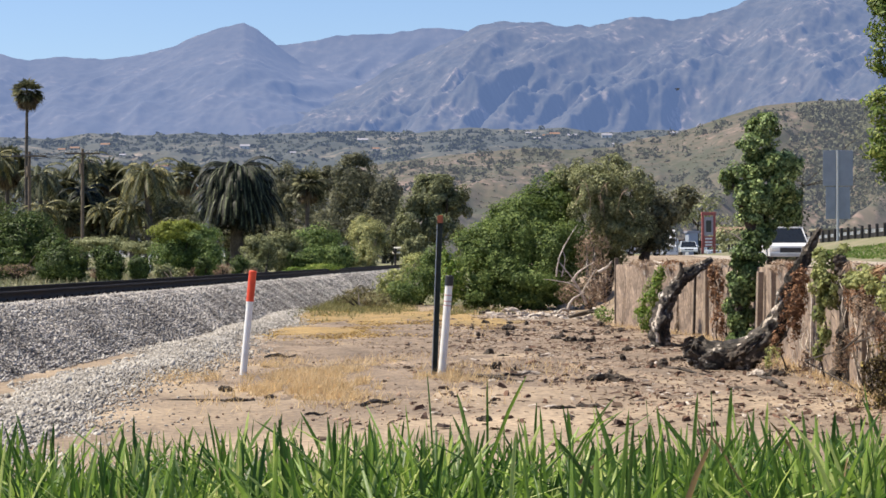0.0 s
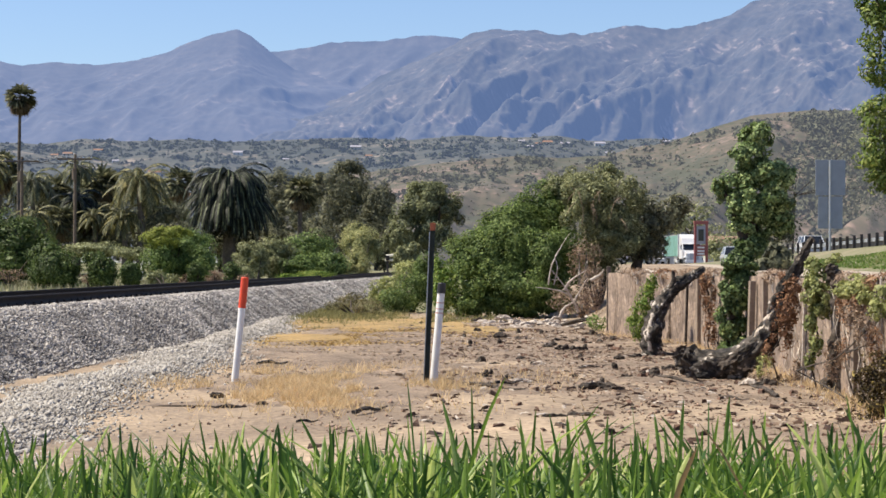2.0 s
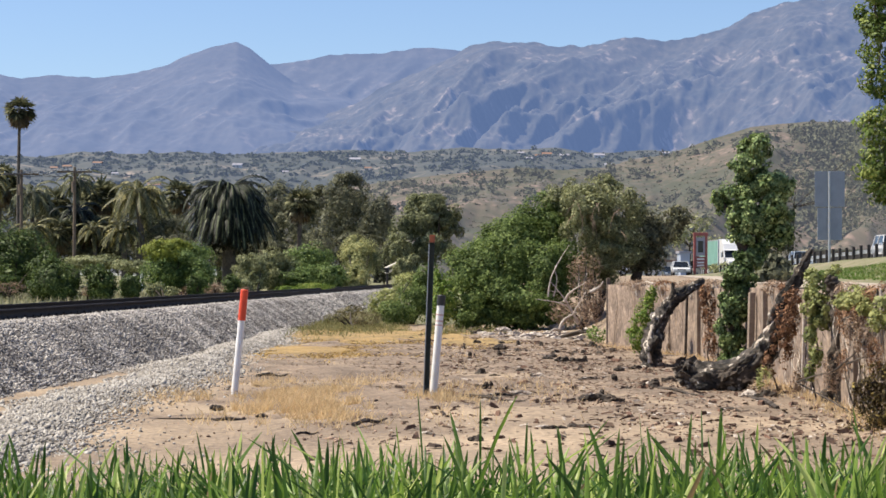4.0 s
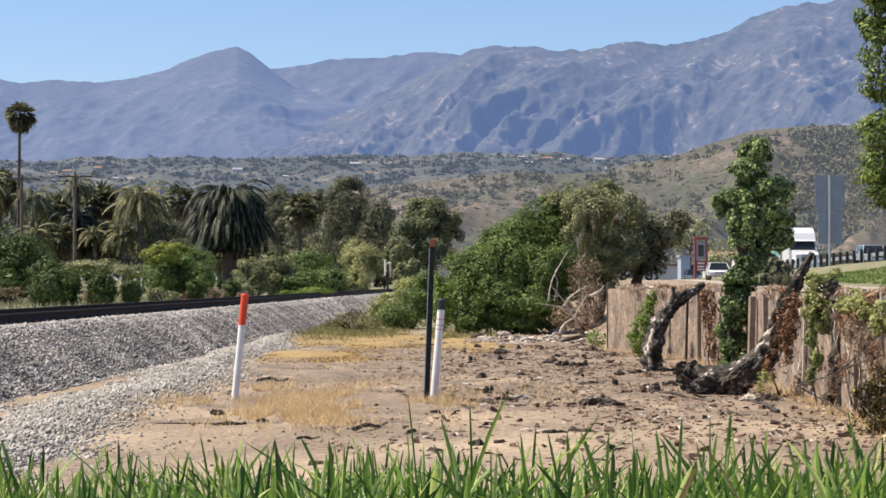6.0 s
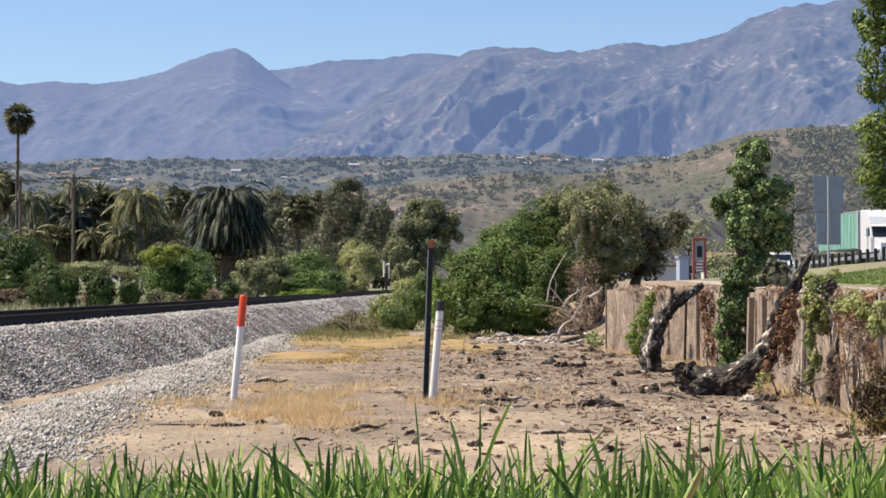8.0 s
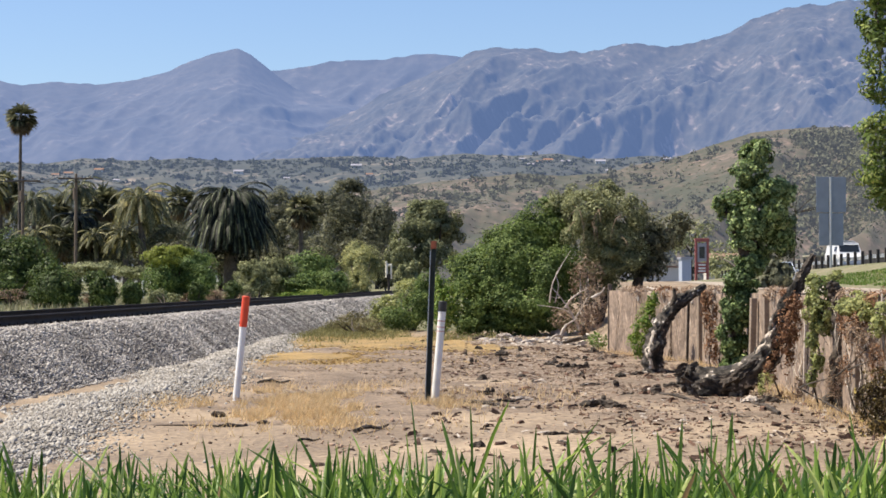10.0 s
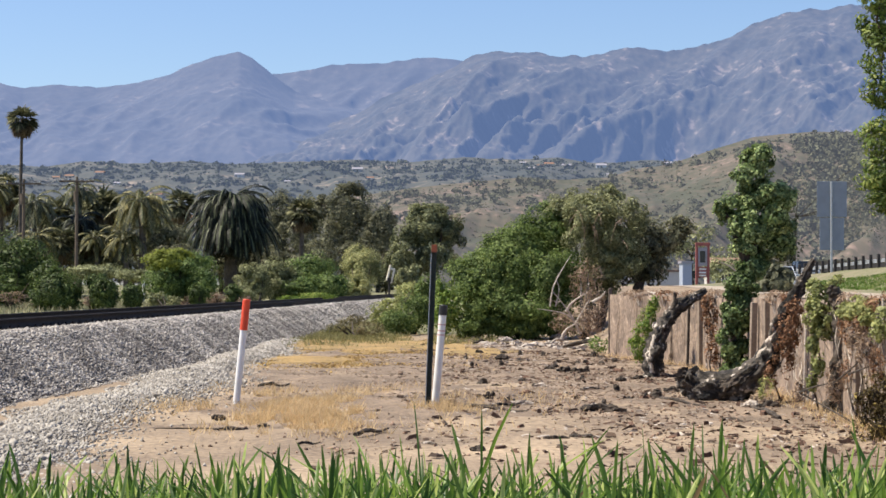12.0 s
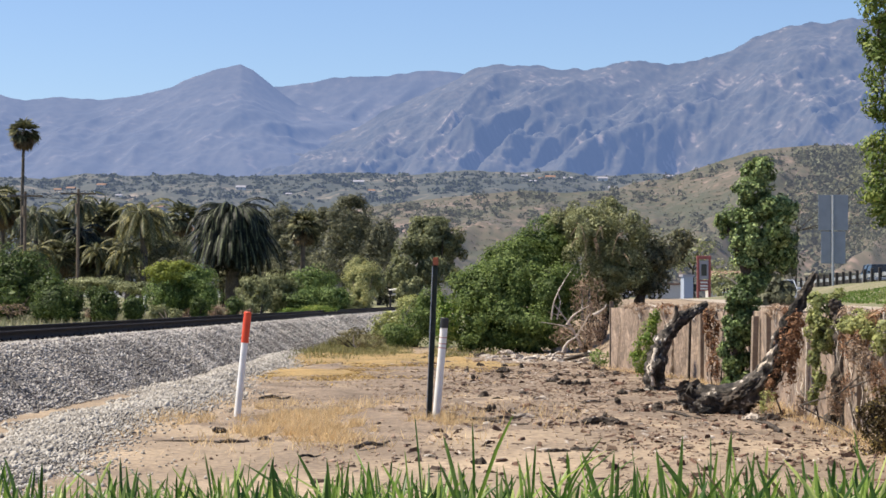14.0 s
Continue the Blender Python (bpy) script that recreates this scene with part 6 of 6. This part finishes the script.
blades("green_weeds", "sparse green and tan weeds by the bushes", weeds, 0.16, 0.012, WEED, 7, 0.5)
y = rng.uniform(62, 110, 9000)
x = rail_x(y) - 2.6 - rng.uniform(0, 22, 9000) ** 1.0
blades("field_grass", "dry pale grass in the field across the track", np.stack([x, y, land(x, y) - 0.02], -1), 0.26, 0.02, material("field_straw", (0.36, 0.31, 0.19), (0.18, 0.19, 0.09), 0.3, 0.9, island=0.7), 8, 0.3)
y = 94 + 52 * rng.uniform(0, 1, 12000) ** 1.2
x = 24.6 + rng.uniform(0, 1, 12000) ** 1.1 * np.clip(3.7 - (y - 104) * 0.075, 0.25, 3.7)
blades("bank_grass", "fresh green grass on the freeway embankment", np.stack([x, y, land(x, y) - 0.02], -1), 0.14, 0.035, leafmat("bank_blade", (0.17, 0.27, 0.055), (0.10, 0.17, 0.035), 0.6, 0.3, (0.34, 0.34, 0.14)), 9, 0.3)


y = 18.5 + 26 * rng.uniform(0, 1, 2600) ** 1.2
x = wall_x(y) - 0.1 - np.abs(rng.normal(0, 0.22, 2600))
blades("dry_grass", "wispy dry grass along the foot of the wall", np.stack([x, y, land(x, y) - 0.02], -1), 0.14, 0.005, STRAW, 10, 0.5)


def clod_place(u, w, r):
    y = 18 + 39 * u ** 1.1
    x = -3.4 + (wall_x(y) - 0.1 + 3.4) * w ** 0.5
    return np.stack([x, y, land(x, y) + 0.008], -1)


stones("dirt_clods", "small stones and clods on the bare dirt", 6500, clod_place, 0.018, material("clod", (0.36, 0.25, 0.18), (0.12, 0.08, 0.06), 3, 0.95, 0, 0.3, 50, 0.3, island=0.8), 13)
rngp = random.Random(8)


def bark_chip(name, label, n, size, mat, seed, near=16, deep=38, start=-1.5, thick=1.0):
    """Flat broken pieces of bark and wood strewn over the dirt."""
    rng = np.random.default_rng(seed)
    y = near + deep * rng.uniform(0, 1, n) ** 1.1
    x = start + (wall_x(y) - 0.3 - start) * rng.uniform(0, 1, n) ** 0.65
    pos = np.stack([x, y, land(x, y) + 0.02], -1)
    a = rng.uniform(-1.6, 1.6, n)
    l = size * np.minimum(rng.lognormal(0, 0.5, n), 2.2)
    d = np.stack([np.cos(a), np.sin(a), rng.normal(0, 0.15, n)], -1) * l[:, None]
    s = np.stack([-np.sin(a), np.cos(a), 0 * a], -1) * (l * rng.uniform(0.12, 0.4, n))[:, None]
    u = np.array([0, 0, 1.0]) * (l * thick * rng.uniform(0.12, 0.45, n))[:, None]
    c = [pos + i * d + j * s + rng.normal(0, 0.28, (n, 3)) * l[:, None] * (1, 1, 0.2) for i, j in ((-1, -1), (1, -1), (1, 1), (-1, 1))]
    t = [q * 0.7 + pos * 0.3 + u * rng.uniform(0.3, 1.3, (n, 1)) for q in c]
    f = np.concatenate([np.stack([t[0], t[1], t[2], t[3]], 1)] + [np.stack([c[i], c[(i + 1) % 4], t[(i + 1) % 4], t[i]], 1) for i in range(4)])
    return tagged(part(name, mesh_from(name, f, 4), mat), label, "debris", kind="stuff")


bark_chip("bark_litter", "dark broken bark scraps strewn on the dirt", 1500, 0.036, material("bark_scrap", (0.19, 0.13, 0.09), (0.06, 0.042, 0.033), 5, 0.95, 0, 0.5, 30, 0.5, island=0.4), 14)
bark_chip("mulch", "fine brown bark mulch on the dirt", 5200, 0.021, material("mulch_chip", (0.21, 0.145, 0.10), (0.09, 0.062, 0.046), 5, 0.95, 0, 0.5, 30, 0.5, island=0.6), 19, 26, 22, -3.0, 0.7)
bark_chip("wood_chips", "pale splinters strewn on the dirt", 900, 0.026, DEADWOOD, 15, 19)
bark_chip("brush_rubble", "rubble of roots and wood along the shrub's foot", 170, 0.075, DEADWOOD, 17, 48, 7, 0.9, 1.3)
bark_chip("rotten_clods", "dark red-brown rotten wood crumbs on the dirt", 900, 0.034, material("rotten_crumb", (0.16, 0.09, 0.06), (0.05, 0.032, 0.025), 5, 0.95, 0, 0.5, 30, 0.5, island=0.4), 18, 17, 30, -0.5, 1.6)
LUMPS = ((2.14, 24.6, 0.3, 0.09, 0), (2.03, 25.0, 0.1, 0.08, 1), (2.39, 36.0, 0.16, 0.09, 0), (2.66, 36.0, 0.13, 0.08, 0), (2.17, 36.7, 0.12, 0.07, 0), (1.42, 41.5, 0.14, 0.13, 0), (1.64, 30.4, 0.12, 0.06, 1), (0.4, 18.5, 0.07, 0.06, 0), (1.55, 20.2, 0.16, 0.05, 0), (1.25, 20.0, 0.14, 0.05, 0), (4.18, 25.5, 0.14, 0.08, 1), (4.44, 25.5, 0.2, 0.07, 0), (-2.28, 21.3, 0.2, 0.03, 0), (-2.59, 22.9, 0.09, 0.06, 0), (3.12, 32.5, 0.1, 0.07, 0), (3.49, 33.3, 0.14, 0.06, 0), (3.6, 29.4, 0.13, 0.07, 0), (0.95, 30.4, 0.1, 0.05, 0), (1.17, 26.2, 0.18, 0.04, 1), (3.72, 58.4, 0.25, 0.16, 1), (2.86, 58.4, 0.3, 0.15, 0), (1.98, 55.4, 0.25, 0.12, 1), (1.2, 53.8, 0.2, 0.1, 0), (-1.95, 21.7, 0.07, 0.04, 0))
for i, (x, Y, l, h, pale) in enumerate(LUMPS):
    ob = thing("wood_chunk", (x, Y, 0.0), "pale broken piece of wood on the dirt" if pale else "dark rotten chunk of wood on the dirt", "wood debris", "wood chunks on the dirt", rz=rngp.uniform(-25, 25))
    bm = limb(bmesh.new(), [(-l, 0, h * 0.35), (-l * 0.3, rngp.uniform(-.3, .3) * l, h * 0.55), (l * 0.4, rngp.uniform(-.2, .2) * l, h * 0.5), (l, 0, h * 0.25)], [h * 0.3, h * 0.6, h * 0.55, h * 0.2], 9, 1.1, i * 3.1)
    part("chunk", bm, DEADWOOD if pale else DARKBARK, ob)
STICKS = ((-0.86, 20.3, -0.52, 21.1, 0.022), (-2.78, 30.0, -2.31, 30.4, 0.025), (0.34, 25.3, 1.14, 24.1, 0.022), (0.63, 25.0, 1.19, 26.0, 0.02), (4.13, 23.1, 4.18, 26.0, 0.025), (1.29, 18.9, 1.15, 19.4, 0.012), (-0.73, 29.4, -0.33, 28.4, 0.012), (-1.38, 19.2, -1.17, 19.4, 0.012), (3.17, 27.2, 3.58, 25.5, 0.02), (2.21, 29.4, 2.73, 30.4, 0.015), (3.44, 23.1, 3.72, 22.7, 0.015), (-0.14, 19.4, 0.09, 19.1, 0.012))
for i, (x1, y1, x2, y2, r) in enumerate(STICKS):
    a, b = Vector((x1, y1, r)), Vector((x2, y2, r))
    ob = thing("stick", a, "bent grey stick lying on the dirt", "stick", "sticks on the dirt")
    d = b - a
    bm = limb(bmesh.new(), [(0, 0, 0.01), d * 0.35 + Vector((0, 0, r * 1.5)), d * 0.7, d + Vector((0, 0, r))], [r, r * 1.1, r * 0.8, r * 0.35], 7, 0.5, i)
    part("branch", bm, BARK if i % 2 else DARKBARK, ob)


# broken stubs of wood standing in the dirt
rs = random.Random(61)
for i in range(34):
    y = rs.uniform(25, 47)
    x = rs.uniform(0.6, 4.6) - (y > 44) * 0.8
    ob = thing("wood_stub", (x, y, float(land(x, y)) - 0.02), "dark broken stub of wood in the dirt", "wood", "wood stubs in the dirt")
    h, r = rs.uniform(0.06, 0.17), rs.uniform(0.03, 0.07)
    tip = Vector((rs.uniform(-.08, .08), 0, h))
    part("stub", limb(bmesh.new(), [(0, 0, -0.02), tip * 0.6, tip], [r * 1.3, r, r * 0.4], 9, 0.8, i, 0.6), DARKBARK, ob)
    if i % 2:
        q = Vector((rs.uniform(0.06, 0.16) * rs.choice((-1, 1)), rs.uniform(-.05, .05), h * 0.6))
        part("splinter", limb(bmesh.new(), [(q.x, q.y, -0.02), q * 1.05], [r * 0.7, r * 0.25], 7, 0.6, i + 5), DARKBARK, ob)


# ---- tall grass in front of the camera ----
DRYBLADE = material("dead_blade", (0.30, 0.21, 0.10), (0.15, 0.105, 0.055), 3, 0.8, island=0.7, through_light=0.3)


def grass_clump(x, y, count, spread, seed, tall):
    """Broad, arched blades that spring from one root; each blade is folded along its rib."""
    rng = np.random.default_rng(seed)
    z0 = float(land(x, y)) - 0.02
    ob = thing("grass_clump", (x, y, z0), "clump of tall broad-bladed green grass", "grass", "tall grass in the foreground")
    green, brown = [], []
    for i in range(int(count * 2.3)):
        f = brown if not brown and rng.uniform() < 0.03 else green
        root = np.array([rng.normal(0, spread), rng.normal(0, 0.16), 0])
        az, arch = rng.uniform(0, 6.28), rng.uniform(0.03, 0.85)
        h = tall * rng.uniform(0.6, 1.08)
        w = rng.uniform(0.0028, 0.0068)
        face = rng.normal(0, 0.65)
        s = np.array([math.cos(face), math.sin(face), 0])
        out = np.array([math.cos(az), math.sin(az), 0])
        ts = (0, 0.4, 0.7, 0.9, 0.97, 1)
        p = [root + out * (arch * h * (0.25 * t + 0.75 * t ** 2.6)) + np.array([0, 0, h * (t - 0.25 * arch * t ** 3)]) for t in ts]
        ww = [w * t for t in (1, 1, 1, 0.94, 0.66, 0.08)]
        fold = np.cross(s, [0, 0, 1.0]) * 0.35
        for k in range(5):
            f.append([p[k] - s * ww[k], p[k] + fold * ww[k], p[k + 1] + fold * ww[k + 1], p[k + 1] - s * ww[k + 1]])
            f.append([p[k] + fold * ww[k], p[k] + s * ww[k], p[k + 1] + s * ww[k + 1], p[k + 1] + fold * ww[k + 1]])
    for nm, faces, m, lab in (("tuft", green, GRASS, ""), ("dead_tuft", brown, DRYBLADE, "dead brown blades among the green")):
        if faces:
            bm = bmesh.new()
            bm.from_mesh(mesh_from(nm, np.array(faces), 4))
            bmesh.ops.remove_doubles(bm, verts=bm.verts, dist=0.00005)
            part(nm, bm, m, ob, lab)
    return ob


clumps = []
rngg = random.Random(3)
for row, (y, n, cnt, tall) in enumerate(((4.2, 13, 84, 0.76), (4.8, 14, 88, 0.765), (5.5, 15, 84, 0.76), (6.3, 15, 60, 0.71))):
    half = y * 0.255
    for i in range(n):
        x = -half + 2 * half * (i + 0.5 + rngg.uniform(-0.3, 0.3)) / n
        clumps.append(grass_clump(x, y + rngg.uniform(-0.2, 0.2), cnt, half / n * 1.1, 200 + row * 40 + i, tall * rngg.uniform(0.93, 1.05) * (1.03 if x > 0.3 * half else 0.98)))
for x, t in ((-0.03, 0.93), (0.09, 0.90), (0.02, 0.87), (0.86, 0.88), (-0.58, 0.86)):
    clumps.append(grass_clump(x, 4.6, 9, 0.03, int(900 + x * 50), t))


# ---- what moves ----
def along(ob, rows, lane, zf, heading=0.0):
    """Keys a vehicle on a straight lane: seconds and distance."""
    walk(ob, [(t, pose(lane, y, float(zf(y)) + 0.03, 0, 0, heading)) for t, y in rows])


def motions():
    along(semi_truck, [(0, 283), (1.5, 257), (3.2, 226), (5.5, 184), (6.5, 163.5), (7.5, 148.0), (8.2, 137.5), (9.5, 118), (11, 96), (14, 58)], 33.0, freeway_z)
    along(suv, [(0, 201), (1.6, 175), (2.6, 158.5), (3.2, 150), (4.5, 131), (7, 96), (14, 42)], 33.0, freeway_z)
    along(silver, [(0, 235), (3.2, 185), (5.5, 151.5), (6.5, 139), (8, 121), (11, 86), (14, 50)], 33.0, freeway_z)
    along(work_van, [(0, 284), (5.5, 210), (8.1, 182), (10.4, 150), (11.5, 138), (14, 112)], 33.0, freeway_z)
    along(dark_car, [(0, 318), (8, 222), (12.0, 172), (13.0, 158), (14.0, 143.5)], 33.0, freeway_z)
    walk(pickup, [(0, pose(16.1, 90.5, 1.25, 0, 0, -4)), (0.5, pose(16.6, 84.0, 1.25, 0, 0, -3)), (1.0, pose(17.65, 79.0, 1.24, 0, 0, -1)),
                  (1.4, pose(18.3, 74.2, 1.24, 0, 0, 4)), (2.0, pose(18.4, 65.0, 1.24, 0, 0, 8)), (3.5, pose(18.6, 46.0, 1.24, 0, 0, -2)), (5, pose(17.6, 33.0, 1.22, 0, 0, -6)), (14, pose(17.6, 32.0, 1.22, 0, 0, -6))])

    def ramp_car(ob, rows):
        walk(ob, [(t, pose(float(np.interp(y, [30, 75, 92, 178, 260], [14.5, 16.5, 19.5, 25, 27])), y, float(ramp_z(y)) + 0.05, 0, 0, -4)) for t, y in rows])
    ramp_car(white_car, [(0, 250), (4.3, 194), (5.3, 176), (5.9, 165), (6.5, 153.5), (7.0, 144), (7.6, 136.5), (8.2, 134), (14, 134)])
    ramp_car(pale_car, [(0, 200), (0.5, 188), (1.0, 174), (1.6, 158), (2.4, 140), (3.4, 130), (4.4, 127), (6.8, 127), (7.4, 123.5), (8.0, 119.5), (8.6, 118.5), (14, 118.5)])

    # the bird crosses in front of the mountains and flies out of view
    start, end = Vector((18.38, 150.00, 14.76)), Vector((32.29, 150.00, 15.25))
    step_x = (end - start) / 1.5
    flight = [(t, Matrix.Translation(start + step_x * t + Vector((0, 0, 0.12 * math.sin(t * 5)))) @ pose(0, 0, 0, 0, -4, 8)) for t in (0, 0.3, 0.6, 0.9, 1.2, 1.5, 2.5, 14)]
    walk(bird, flight)
    for s, w in zip((-1, 1), wings):
        walk(w, [(t, pose(0, 0, 0, s * (38 if i % 2 else -28), 0, 0)) for i, t in enumerate(np.arange(0, 2.6, 0.13))] + [(14, pose(0, 0, 0, 0, 0, 0))])

    # the far gate's arms rise and fall again
    walk(arm, [(t, pose(0, 0, 0.62, 0, a, 0)) for t, a in ((0, 86), (3.2, 86), (4.2, 55), (5.3, 10), (6.2, 0), (11.2, 0), (12.0, 14), (12.7, 36), (13.4, 56), (14, 80))])

    # the tall grass sways a little in the breeze
    for i, c in enumerate(clumps):
        m, ph = c.matrix_world.copy(), i * 1.7
        walk(c, [(t, pose(*m.translation, 0.7 * math.sin(t * 1.1 + ph), 0.9 * math.sin(t * 1.45 + ph * 0.6) - 0.25 * t / 14, 0)) for t in np.linspace(0, 14, 22)])


motions()
